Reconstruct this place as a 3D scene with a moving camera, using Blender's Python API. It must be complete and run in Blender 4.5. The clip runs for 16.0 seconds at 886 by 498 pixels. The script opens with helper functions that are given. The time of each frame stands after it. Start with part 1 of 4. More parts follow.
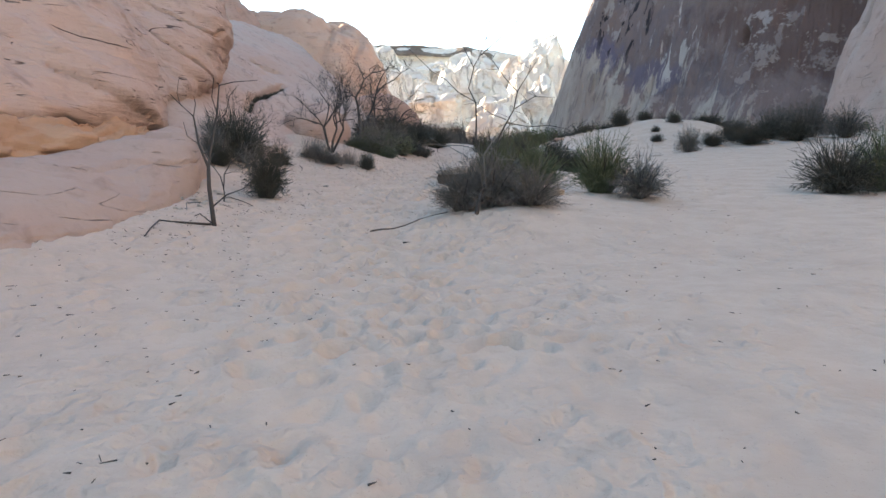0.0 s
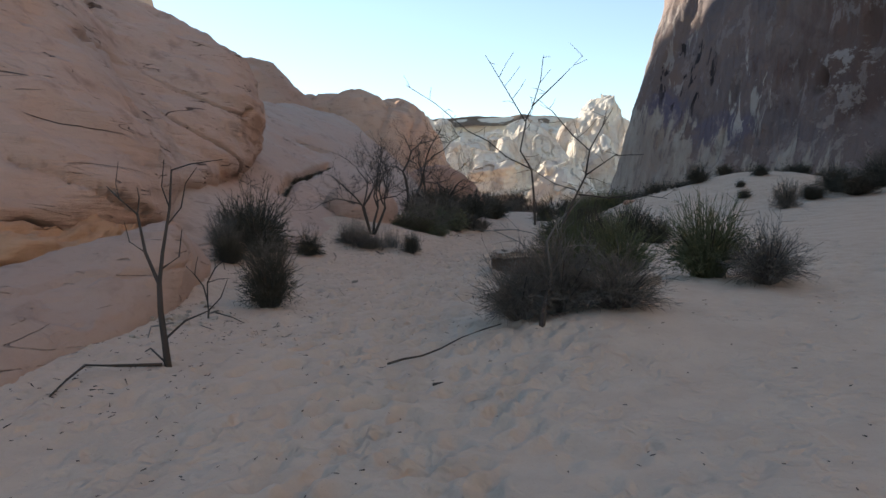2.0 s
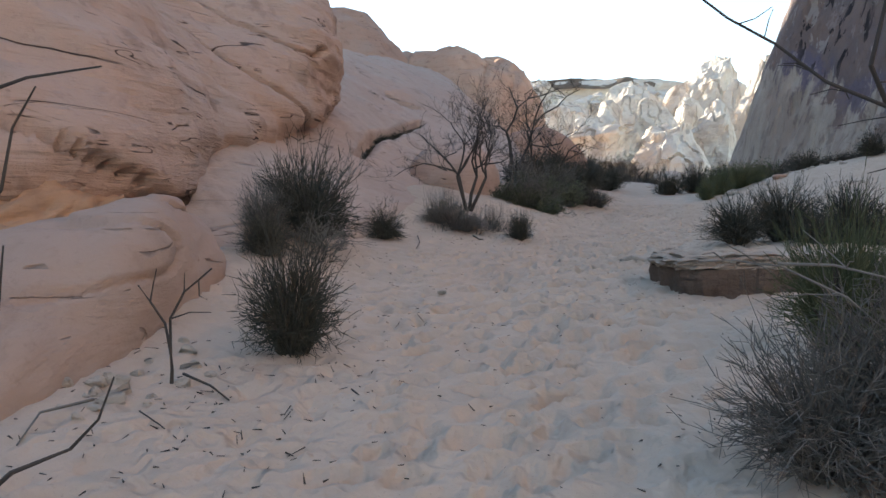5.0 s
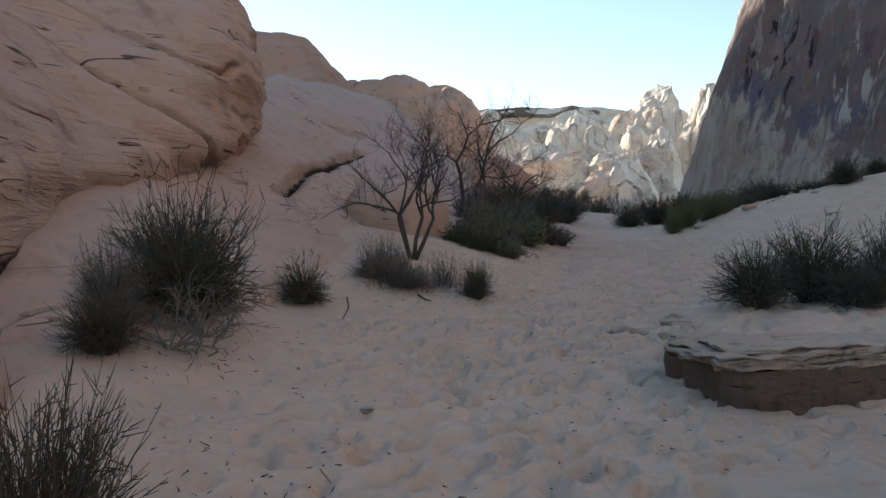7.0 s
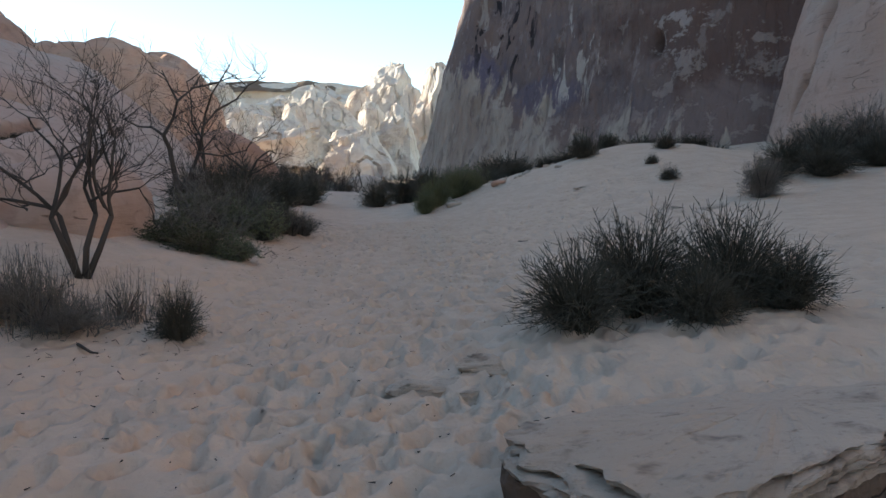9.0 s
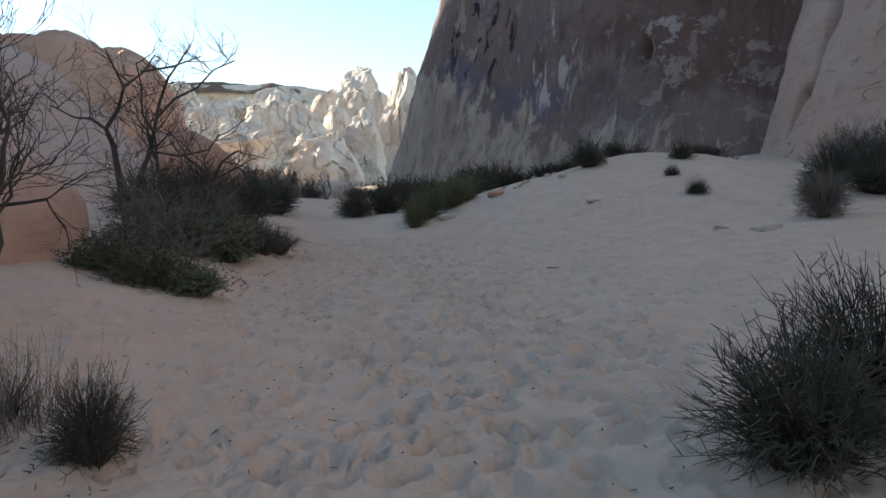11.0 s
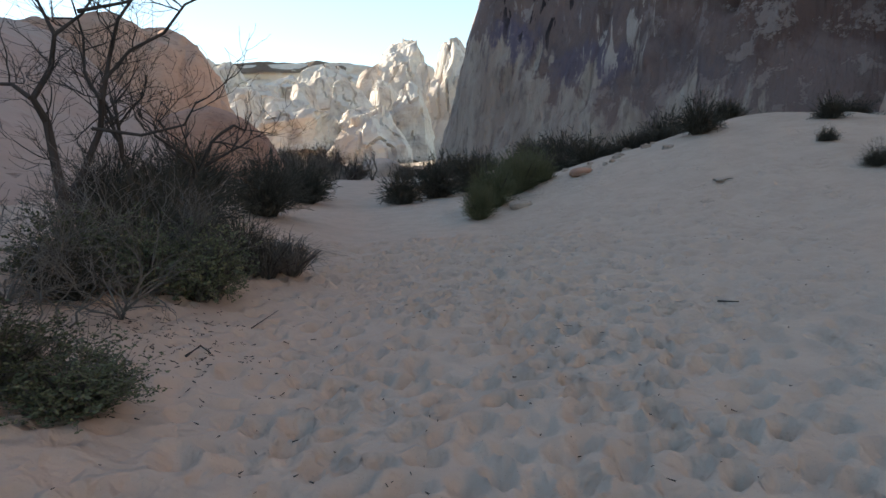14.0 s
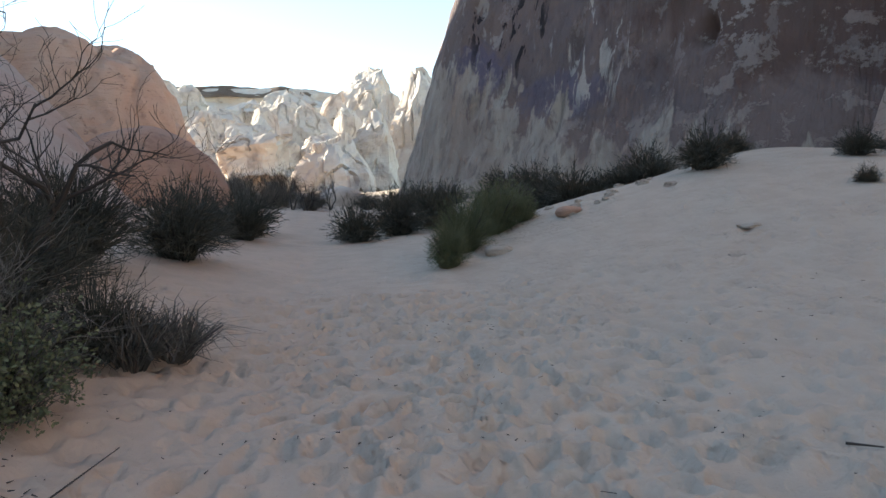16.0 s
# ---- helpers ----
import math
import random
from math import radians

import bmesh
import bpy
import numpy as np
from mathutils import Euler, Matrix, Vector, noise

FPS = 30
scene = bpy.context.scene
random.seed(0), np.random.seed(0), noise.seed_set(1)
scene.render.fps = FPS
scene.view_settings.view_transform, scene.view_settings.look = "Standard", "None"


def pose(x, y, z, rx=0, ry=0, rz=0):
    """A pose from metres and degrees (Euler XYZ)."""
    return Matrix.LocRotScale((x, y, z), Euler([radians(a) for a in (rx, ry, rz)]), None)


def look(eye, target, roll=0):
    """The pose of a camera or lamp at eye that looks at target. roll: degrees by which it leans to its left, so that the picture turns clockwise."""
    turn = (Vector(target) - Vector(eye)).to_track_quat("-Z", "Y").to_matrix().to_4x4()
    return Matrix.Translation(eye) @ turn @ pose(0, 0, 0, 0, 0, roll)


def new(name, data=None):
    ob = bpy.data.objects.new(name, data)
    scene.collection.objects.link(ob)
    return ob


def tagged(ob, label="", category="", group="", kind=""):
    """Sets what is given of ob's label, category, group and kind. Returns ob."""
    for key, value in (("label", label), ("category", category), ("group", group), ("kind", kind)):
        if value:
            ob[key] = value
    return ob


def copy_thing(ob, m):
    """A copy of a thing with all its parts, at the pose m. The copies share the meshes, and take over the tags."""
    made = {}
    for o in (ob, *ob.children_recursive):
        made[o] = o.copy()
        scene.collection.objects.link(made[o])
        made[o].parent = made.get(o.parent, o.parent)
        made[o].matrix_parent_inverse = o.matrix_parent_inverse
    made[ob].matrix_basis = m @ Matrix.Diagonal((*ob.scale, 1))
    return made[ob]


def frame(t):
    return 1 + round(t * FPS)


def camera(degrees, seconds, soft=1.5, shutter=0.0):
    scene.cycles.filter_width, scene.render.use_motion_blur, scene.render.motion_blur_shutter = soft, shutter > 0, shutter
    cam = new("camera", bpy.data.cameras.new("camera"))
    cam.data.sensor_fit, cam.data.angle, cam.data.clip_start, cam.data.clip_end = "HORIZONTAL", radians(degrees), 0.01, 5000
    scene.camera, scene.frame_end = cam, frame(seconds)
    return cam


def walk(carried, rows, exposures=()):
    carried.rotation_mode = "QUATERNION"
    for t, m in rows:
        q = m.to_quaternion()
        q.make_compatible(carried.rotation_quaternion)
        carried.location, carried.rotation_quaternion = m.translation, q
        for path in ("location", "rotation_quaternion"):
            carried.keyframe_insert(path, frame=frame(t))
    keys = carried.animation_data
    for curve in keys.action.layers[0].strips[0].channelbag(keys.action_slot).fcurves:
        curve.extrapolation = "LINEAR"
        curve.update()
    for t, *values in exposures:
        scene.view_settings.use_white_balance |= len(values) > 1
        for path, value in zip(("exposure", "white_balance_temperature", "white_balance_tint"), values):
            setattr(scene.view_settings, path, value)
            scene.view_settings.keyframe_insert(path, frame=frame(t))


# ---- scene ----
from mathutils.bvhtree import BVHTree

cam = camera(65.2, 16.0)
PATH = [
    (0, (1.163, -2.832, 0.995), (0.898, -0.862, 0.774), 1.5),
    (0.1, (1.149, -2.683, 1.001), (0.833, -0.713, 0.855), -1.1),
    (0.5, (1.078, -1.987, 1.06), (0.747, -0.019, 0.919), -1.4),
    (1, (1.062, -1.366, 1.115), (0.88, 0.623, 0.999), 0.2),
    (1.5, (0.999, -0.605, 1.22), (0.584, 1.347, 1.096), 1.7),
    (2, (0.938, 0.052, 1.295), (0.484, 2.0, 1.269), -1.8),
    (2.5, (0.839, 0.913, 1.341), (0.44, 2.872, 1.303), -1.4),
    (3, (0.587, 1.549, 1.375), (0.1, 3.483, 1.231), -0.8),
    (3.5, (0.427, 2.224, 1.504), (0.017, 4.177, 1.371), -2.9),
    (3.6, (0.372, 2.308, 1.522), (-0.045, 4.259, 1.38), -2.3),
    (4, (0.134, 2.76, 1.538), (-0.333, 4.703, 1.456), -0.5),
    (4.5, (-0.232, 3.436, 1.537), (-0.834, 5.338, 1.393), 0.1),
    (4.7, (-0.33, 3.64, 1.569), (-1.032, 5.508, 1.433), 0.3),
    (6.8, (-1.143, 6.09, 1.879), (-1.821, 7.969, 1.803), -0.3),
    (7, (-1.19, 6.427, 1.952), (-1.762, 8.343, 1.905), -0.6),
    (7.5, (-1.372, 7.272, 2.028), (-1.655, 9.251, 2.072), -1.9),
    (8, (-1.335, 7.993, 2.055), (-1.342, 9.993, 2.006), -2.9),
    (8.5, (-1.44, 8.821, 2.138), (-1.392, 10.819, 2.066), -1.4),
    (9, (-1.538, 9.441, 2.177), (-1.389, 11.431, 2.042), -2.7),
    (9.2, (-1.572, 9.703, 2.207), (-1.416, 11.693, 2.084), -3.0),
    (11.3, (-2.132, 12.52, 2.391), (-1.868, 14.499, 2.273), -1.6),
    (11.5, (-2.127, 12.791, 2.424), (-1.864, 14.772, 2.343), -1.6),
    (12, (-2.16, 13.485, 2.486), (-1.989, 15.476, 2.394), 0.3),
    (12.5, (-2.161, 14.193, 2.51), (-1.837, 16.165, 2.434), 0.4),
    (13, (-2.19, 14.939, 2.556), (-2.092, 16.936, 2.522), -1.0),
    (13.5, (-2.112, 15.661, 2.553), (-1.917, 17.648, 2.437), -3.5),
    (14, (-2.013, 16.392, 2.615), (-1.903, 18.381, 2.428), -3.3),
    (14.5, (-1.993, 17.038, 2.662), (-1.891, 19.027, 2.483), -3.3),
    (15, (-1.897, 17.736, 2.721), (-1.787, 19.726, 2.555), -2.4),
    (15.5, (-1.878, 18.388, 2.758), (-1.824, 20.384, 2.642), -3.4),
    (16, (-1.802, 19.086, 2.791), (-1.58, 21.071, 2.682), -2.1),
]
KELVIN, TINT = 7500, 8
EXPOSURES = [(t, stops + 0.68, KELVIN, TINT) for t, stops in (
    (0, 1.8), (0.5, 1.65), (1.0, 1.28), (1.5, 0.85), (2, 0.6), (2.5, 0.45), (3, 0.62), (3.5, 1.25), (4.5, 1.28), (7, 0.74), (7.5, 0.46), (8, 0.62), (9, 0.88), (11.5, 0.85), (12, 0.98), (12.5, 0.95), (13, 0.72), (13.5, 0.7),
    (14, 0.8), (14.5, 1.2), (15, 1.5), (15.5, 1.28), (16, 1.12))]
walk(cam, [(t, look(eye, target, roll)) for t, eye, target, roll in PATH], EXPOSURES)

# ---- world and sun ----
SUN = Vector((-0.80, 0.55, 0.35)).normalized()      # towards the sun
world = bpy.data.worlds.new("world")
scene.world = world
world.use_nodes = True
wn = world.node_tree.nodes
sky = wn.new("ShaderNodeTexSky")
sky.sky_type = "NISHITA"
sky.sun_disc = False
sky.sun_elevation = math.asin(SUN.z)
sky.sun_rotation = math.atan2(SUN.x, SUN.y)
sky.altitude = 600
sky.ozone_density = 1.6
sky.air_density, sky.dust_density = 1.05, 0.05
world.node_tree.links.new(sky.outputs[0], wn["Background"].inputs[0])
wn["Background"].inputs[1].default_value = 0.11
sun = new("sun", bpy.data.lights.new("sun", "SUN"))
sun.data.energy = 5.0
sun.data.angle = radians(0.5)
sun.data.color = (1.0, 0.96, 0.90)
sun.matrix_world = look(SUN * 100, (0, 0, 0))


# ---- materials ----
def material(name):
    m = bpy.data.materials.new(name)
    m.use_nodes = True
    return m, m.node_tree.nodes, m.node_tree.links


def mixed(nodes, links, factor, a, b, blend="MIX"):
    n = nodes.new("ShaderNodeMix")
    n.data_type, n.blend_type = "RGBA", blend
    for socket, value in ((n.inputs[0], factor), (n.inputs[6], a), (n.inputs[7], b)):
        if isinstance(value, (tuple, list)):
            socket.default_value = (*value[:3], 1)
        elif isinstance(value, (int, float)):
            socket.default_value = value
        else:
            links.new(value, socket)
    return n.outputs[2]


def placed(nodes, links, scale=(1, 1, 1), turn=(0, 0, 0)):
    co = nodes.new("ShaderNodeTexCoord")
    mp = nodes.new("ShaderNodeMapping")
    mp.inputs["Scale"].default_value = scale
    mp.inputs["Rotation"].default_value = [radians(a) for a in turn]
    links.new(co.outputs["Object"], mp.inputs[0])
    return mp.outputs[0]


def grain(nodes, links, vector, scale, detail=4, rough=0.55, warp=0.0):
    n = nodes.new("ShaderNodeTexNoise")
    n.inputs["Scale"].default_value, n.inputs["Detail"].default_value = scale, detail
    n.inputs["Roughness"].default_value, n.inputs["Distortion"].default_value = rough, warp
    links.new(vector, n.inputs["Vector"])
    return n.outputs[0]


def stepped(nodes, links, value, low, high):
    n = nodes.new("ShaderNodeMapRange")
    n.interpolation_type = "SMOOTHSTEP"
    n.inputs[1].default_value, n.inputs[2].default_value = low, high
    links.new(value, n.inputs[0])
    return n.outputs[0]


def calc(nodes, links, op, a, b):
    n = nodes.new("ShaderNodeMath")
    n.operation = op
    for socket, value in zip(n.inputs, (a, b)):
        if isinstance(value, (int, float)):
            socket.default_value = value
        else:
            links.new(value, socket)
    return n.outputs[0]


def relief(nodes, links, heights, normal_in):
    last = None
    for value, distance, strength in heights:
        b = nodes.new("ShaderNodeBump")
        b.inputs["Strength"].default_value, b.inputs["Distance"].default_value = strength, distance
        links.new(value, b.inputs["Height"])
        if last is not None:
            links.new(last, b.inputs["Normal"])
        last = b.outputs[0]
    links.new(last, normal_in)


def sand_material():
    m, nodes, links = material("sand")
    p = nodes["Principled BSDF"]
    v = placed(nodes, links)
    big = grain(nodes, links, v, 0.22, 4, 0.6, 0.6)
    mid = grain(nodes, links, v, 2.3, 5, 0.6)
    fine = grain(nodes, links, v, 55, 3, 0.7)
    xyz = nodes.new("ShaderNodeSeparateXYZ")
    links.new(v, xyz.inputs[0])
    west = stepped(nodes, links, calc(nodes, links, "ADD", calc(nodes, links, "MULTIPLY", xyz.outputs[0], -1.0), calc(nodes, links, "MULTIPLY", big, 5.0)), 2.2, 6.5)
    base = mixed(nodes, links, west, (0.545, 0.445, 0.355), (0.56, 0.42, 0.328))
    base = mixed(nodes, links, stepped(nodes, links, mid, 0.35, 0.7), base, mixed(nodes, links, 0.5, base, (0.44, 0.345, 0.272)))
    base = mixed(nodes, links, stepped(nodes, links, fine, 0.6, 0.8), base, (0.38, 0.295, 0.24))
    links.new(base, p.inputs["Base Color"])
    p.inputs["Roughness"].default_value = 0.95
    p.inputs["Specular IOR Level"].default_value = 0.15
    # small scuffed cups between the footprints
    bent = nodes.new("ShaderNodeVectorMath")
    bent.operation = "ADD"
    links.new(v, bent.inputs[0])
    shift = nodes.new("ShaderNodeTexNoise")
    shift.inputs["Scale"].default_value, shift.inputs["Detail"].default_value = 2.5, 3
    links.new(v, shift.inputs["Vector"])
    links.new(shift.outputs["Color"], bent.inputs[1])
    cups = nodes.new("ShaderNodeTexVoronoi")
    cups.feature = "SMOOTH_F1"
    cups.inputs["Scale"].default_value, cups.inputs["Smoothness"].default_value = 4.2, 0.35
    links.new(bent.outputs[0], cups.inputs["Vector"])
    scuff = calc(nodes, links, "MULTIPLY", cups.outputs[0], stepped(nodes, links, grain(nodes, links, v, 0.9, 3), 0.36, 0.6))
    relief(nodes, links, [(scuff, 0.09, 0.65), (grain(nodes, links, v, 9, 6, 0.6), 0.035, 0.6), (fine, 0.004, 0.5)], p.inputs["Normal"])
    return m


def rock_material(name, pale, warm, dark, bed=(0.5, 0.5, 4.0), turn=(12, -18, 0), dirt=0.35, bump=0.12, fleck=1.0, cracks=0.0):
    m, nodes, links = material(name)
    p = nodes["Principled BSDF"]
    v = placed(nodes, links)
    big = grain(nodes, links, v, 0.13, 5, 0.6, 0.5)
    beds = grain(nodes, links, placed(nodes, links, bed, turn), 1.0, 6, 0.62, 0.3)
    fine = grain(nodes, links, v, 6.0 * fleck, 6, 0.7)
    spot = grain(nodes, links, v, 1.3 * fleck, 4, 0.6, 0.4)
    base = mixed(nodes, links, stepped(nodes, links, big, 0.38, 0.62), pale, warm)
    base = mixed(nodes, links, stepped(nodes, links, beds, 0.42, 0.72), base, mixed(nodes, links, 0.45, base, warm))
    base = mixed(nodes, links, calc(nodes, links, "MULTIPLY", stepped(nodes, links, spot, 0.55, 0.75), dirt), base, dark)
    base = mixed(nodes, links, calc(nodes, links, "MULTIPLY", stepped(nodes, links, fine, 0.55, 0.8), dirt), base, dark)
    heights = [(beds, bump, 0.7), (fine, bump * 0.25, 0.6)]
    if cracks:
        # joints that open along the bedding, in broken lengths, and fine cross-bed lines
        for size, wide, where in ((0.5, 0.0055, 0.52), (1.5, 0.009, 0.55)):
            line = grain(nodes, links, placed(nodes, links, tuple(size * c for c in (0.28, 0.28, 2.0)), turn), 1.0, 2, 0.5, 0.6)
            off = calc(nodes, links, "ABSOLUTE", calc(nodes, links, "SUBTRACT", line, 0.5), 0)
            patch = stepped(nodes, links, grain(nodes, links, v, 0.45 * size * 2, 3), where, where + 0.06)
            gap = calc(nodes, links, "MULTIPLY", calc(nodes, links, "SUBTRACT", 1.0, stepped(nodes, links, off, wide * 0.3, wide)), patch)
            base = mixed(nodes, links, calc(nodes, links, "MULTIPLY", gap, cracks), base, tuple(0.45 * c for c in dark))
            heights.append((calc(nodes, links, "MULTIPLY", gap, -1.0), 0.08, 0.9))
    links.new(base, p.inputs["Base Color"])
    p.inputs["Roughness"].default_value = 0.92
    p.inputs["Specular IOR Level"].default_value = 0.2
    relief(nodes, links, heights, p.inputs["Normal"])
    return m


def varnish_material():
    """Pale sandstone with a dark purple-brown desert varnish that runs down it in streaks."""
    m, nodes, links = material("varnished_sandstone")
    p = nodes["Principled BSDF"]
    v = placed(nodes, links)
    streak = grain(nodes, links, placed(nodes, links, (0.55, 0.55, 0.05)), 1.0, 5, 0.65, 0.4)
    wisp = grain(nodes, links, placed(nodes, links, (0.95, 0.95, 0.11)), 1.0, 5, 0.62, 0.5)
    blot = grain(nodes, links, v, 0.17, 6, 0.65, 0.8)
    fine = grain(nodes, links, v, 3.0, 6, 0.7)
    flake = grain(nodes, links, placed(nodes, links, (0.5, 0.5, 0.3)), 1.0, 8, 0.72, 0.3)
    rill = grain(nodes, links, placed(nodes, links, (1.3, 1.3, 0.16)), 1.0, 4, 0.6, 0.5)
    xyz = nodes.new("ShaderNodeSeparateXYZ")
    links.new(v, xyz.inputs[0])
    x, z = xyz.outputs[0], xyz.outputs[2]

    def both(a, b):
        return calc(nodes, links, "MULTIPLY", a, b)

    def patch(cx, cz, rx, rz, ragged=0.9):
        """A ragged-edged patch on the face, round a place along the wall and a height."""
        a = both(calc(nodes, links, "SUBTRACT", x, cx), 1.0 / rx)
        b = both(calc(nodes, links, "SUBTRACT", z, cz), 1.0 / rz)
        d = calc(nodes, links, "SQRT", calc(nodes, links, "ADD", both(a, a), both(b, b)), 0)
        d = calc(nodes, links, "ADD", d, both(calc(nodes, links, "SUBTRACT", blot, 0.5), 2.4 * ragged))
        d = calc(nodes, links, "ADD", d, both(calc(nodes, links, "SUBTRACT", streak, 0.5), 1.6 * ragged))
        return stepped(nodes, links, d, 1.25, 0.75)

    # the varnish ends lower where the face runs on to the south
    low = calc(nodes, links, "ADD", both(x, -0.72), 16.2)
    rise = calc(nodes, links, "SUBTRACT", z, low)
    rise = calc(nodes, links, "ADD", rise, both(calc(nodes, links, "SUBTRACT", blot, 0.5), 13.0))
    rise = calc(nodes, links, "ADD", rise, both(calc(nodes, links, "SUBTRACT", streak, 0.5), 15.0))
    cover = stepped(nodes, links, rise, -0.5, 0.9)
    pale = mixed(nodes, links, stepped(nodes, links, streak, 0.4, 0.65), (0.45, 0.37, 0.305), (0.34, 0.26, 0.215))
    pale = mixed(nodes, links, both(stepped(nodes, links, rill, 0.54, 0.62), 0.55), pale, (0.20, 0.15, 0.13))
    dark = mixed(nodes, links, stepped(nodes, links, blot, 0.42, 0.6), (0.175, 0.135, 0.133), (0.22, 0.155, 0.135))
    dark = mixed(nodes, links, both(patch(18.8, 14.0, 4.6, 6.5), 0.85), dark, (0.148, 0.090, 0.072))
    dark = mixed(nodes, links, both(patch(6.8, 12.9, 1.5, 2.0), 0.85), dark, (0.150, 0.125, 0.168))
    dark = mixed(nodes, links, both(patch(10.6, 9.6, 2.0, 1.6), 0.8), dark, (0.160, 0.132, 0.165))
    # long pale runs where water has washed the varnish off, and dark slots
    dark = mixed(nodes, links, both(stepped(nodes, links, wisp, 0.55, 0.60), patch(12.2, 12.5, 2.0, 3.8, 0.4)), dark, (0.47, 0.41, 0.36))
    dark = mixed(nodes, links, both(both(stepped(nodes, links, wisp, 0.56, 0.61), patch(7.8, 17.5, 2.4, 6.0, 0.5)), 0.8), dark, (0.36, 0.31, 0.28))
    dark = mixed(nodes, links, both(stepped(nodes, links, rill, 0.575, 0.61), patch(8.6, 16.5, 2.6, 4.5, 0.5)), dark, (0.035, 0.027, 0.028))
    # scaled-off patches
    chip = stepped(nodes, links, grain(nodes, links, placed(nodes, links, (0.62, 0.62, 0.8)), 1.0, 8, 0.72, 0.25), 0.53, 0.56)
    dark = mixed(nodes, links, both(both(chip, patch(17.0, 12.3, 1.3, 1.8, 0.5)), 0.9), dark, (0.41, 0.34, 0.305))
    dark = mixed(nodes, links, both(both(chip, patch(18.0, 8.6, 3.6, 2.6, 0.7)), 0.8), dark, (0.345, 0.27, 0.235))
    dark = mixed(nodes, links, both(stepped(nodes, links, flake, 0.565, 0.60), 0.55), dark, (0.33, 0.27, 0.245))
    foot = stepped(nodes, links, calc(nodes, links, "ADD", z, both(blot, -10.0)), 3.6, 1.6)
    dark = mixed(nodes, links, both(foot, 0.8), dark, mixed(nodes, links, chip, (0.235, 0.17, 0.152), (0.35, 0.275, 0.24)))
    base = mixed(nodes, links, cover, pale, dark)
    base = mixed(nodes, links, both(stepped(nodes, links, fine, 0.55, 0.8), 0.35), base, (0.11, 0.08, 0.072))
    links.new(base, p.inputs["Base Color"])
    p.inputs["Roughness"].default_value = 0.85
    p.inputs["Specular IOR Level"].default_value = 0.25
    relief(nodes, links, [(streak, 0.6, 0.8), (rill, 0.3, 0.7), (chip, 0.12, 0.6), (flake, 0.3, 0.6), (fine, 0.12, 0.7)], p.inputs["Normal"])
    return m


def plant_material(name, a, b, rough=0.8):
    m, nodes, links = material(name)
    p = nodes["Principled BSDF"]
    geo = nodes.new("ShaderNodeNewGeometry")
    info = nodes.new("ShaderNodeObjectInfo")
    base = mixed(nodes, links, geo.outputs["Random Per Island"], a, b)
    base = mixed(nodes, links, calc(nodes, links, "MULTIPLY", info.outputs["Random"], 0.35), base, tuple(0.6 * c for c in a))
    links.new(base, p.inputs["Base Color"])
    p.inputs["Roughness"].default_value = rough
    p.inputs["Specular IOR Level"].default_value = 0.2
    return m


SAND = sand_material()
SLICKROCK = rock_material("pink_slickrock", (0.50, 0.372, 0.312), (0.525, 0.35, 0.272), (0.24, 0.15, 0.12), (0.35, 0.35, 3.2), (14, -24, 20), 0.55, 0.24, 1.0, 0.9)
SMOOTH = rock_material("smooth_sandstone", (0.475, 0.365, 0.305), (0.49, 0.34, 0.272), (0.26, 0.17, 0.135), (0.3, 0.3, 2.2), (20, -10, 0), 0.5, 0.16, 1.0, 0.5)
LOWROCK = rock_material("rosy_sandstone", (0.44, 0.325, 0.265), (0.42, 0.28, 0.22), (0.25, 0.16, 0.13), (0.8, 0.8, 2.8), (30, -30, 0), 0.45, 0.10, 1.6, 0.4)
REDROCK = rock_material("red_sandstone", (0.47, 0.31, 0.235), (0.48, 0.28, 0.20), (0.24, 0.14, 0.11), (0.2, 0.2, 1.4), (8, -8, 0), 0.6, 0.4, 0.5, 0.6)
ORANGE = rock_material("orange_sandstone", (0.49, 0.33, 0.215), (0.47, 0.27, 0.165), (0.24, 0.12, 0.08), (0.6, 0.6, 6.0), (10, -16, 0), 0.4, 0.08)
PALEROCK = rock_material("pale_far_sandstone", (0.61, 0.565, 0.515), (0.55, 0.455, 0.385), (0.20, 0.155, 0.145), (0.05, 0.05, 0.22), (12, 10, 0), 0.7, 0.8, 0.12)
LEDGE = rock_material("ledge_sandstone", (0.48, 0.405, 0.335), (0.40, 0.32, 0.255), (0.13, 0.10, 0.08), (0.9, 3.0, 14.0), (3, -4, 8), 0.85, 0.10, 3.0, 0.6)
BROWNROCK = rock_material("brown_sandstone", (0.185, 0.145, 0.115), (0.145, 0.10, 0.076), (0.06, 0.043, 0.036), (2.5, 2.5, 5.0), (3, -4, 0), 0.8, 0.12, 3.0, 0.6)
VARNISH = varnish_material()
STEM_GREY = plant_material("grey_stems", (0.115, 0.102, 0.088), (0.215, 0.19, 0.165))
STEM_GREEN = plant_material("green_stems", (0.098, 0.110, 0.055), (0.180, 0.182, 0.105))
STEM_DARK = plant_material("dark_green_stems", (0.056, 0.052, 0.040), (0.120, 0.110, 0.086))
LEAF = plant_material("sage_leaves", (0.070, 0.080, 0.040), (0.19, 0.20, 0.115))
WOOD_DARK = plant_material("dark_bark", (0.060, 0.048, 0.042), (0.105, 0.086, 0.075))
WOOD_GREY = plant_material("weathered_grey_wood", (0.16, 0.142, 0.125), (0.235, 0.212, 0.188))


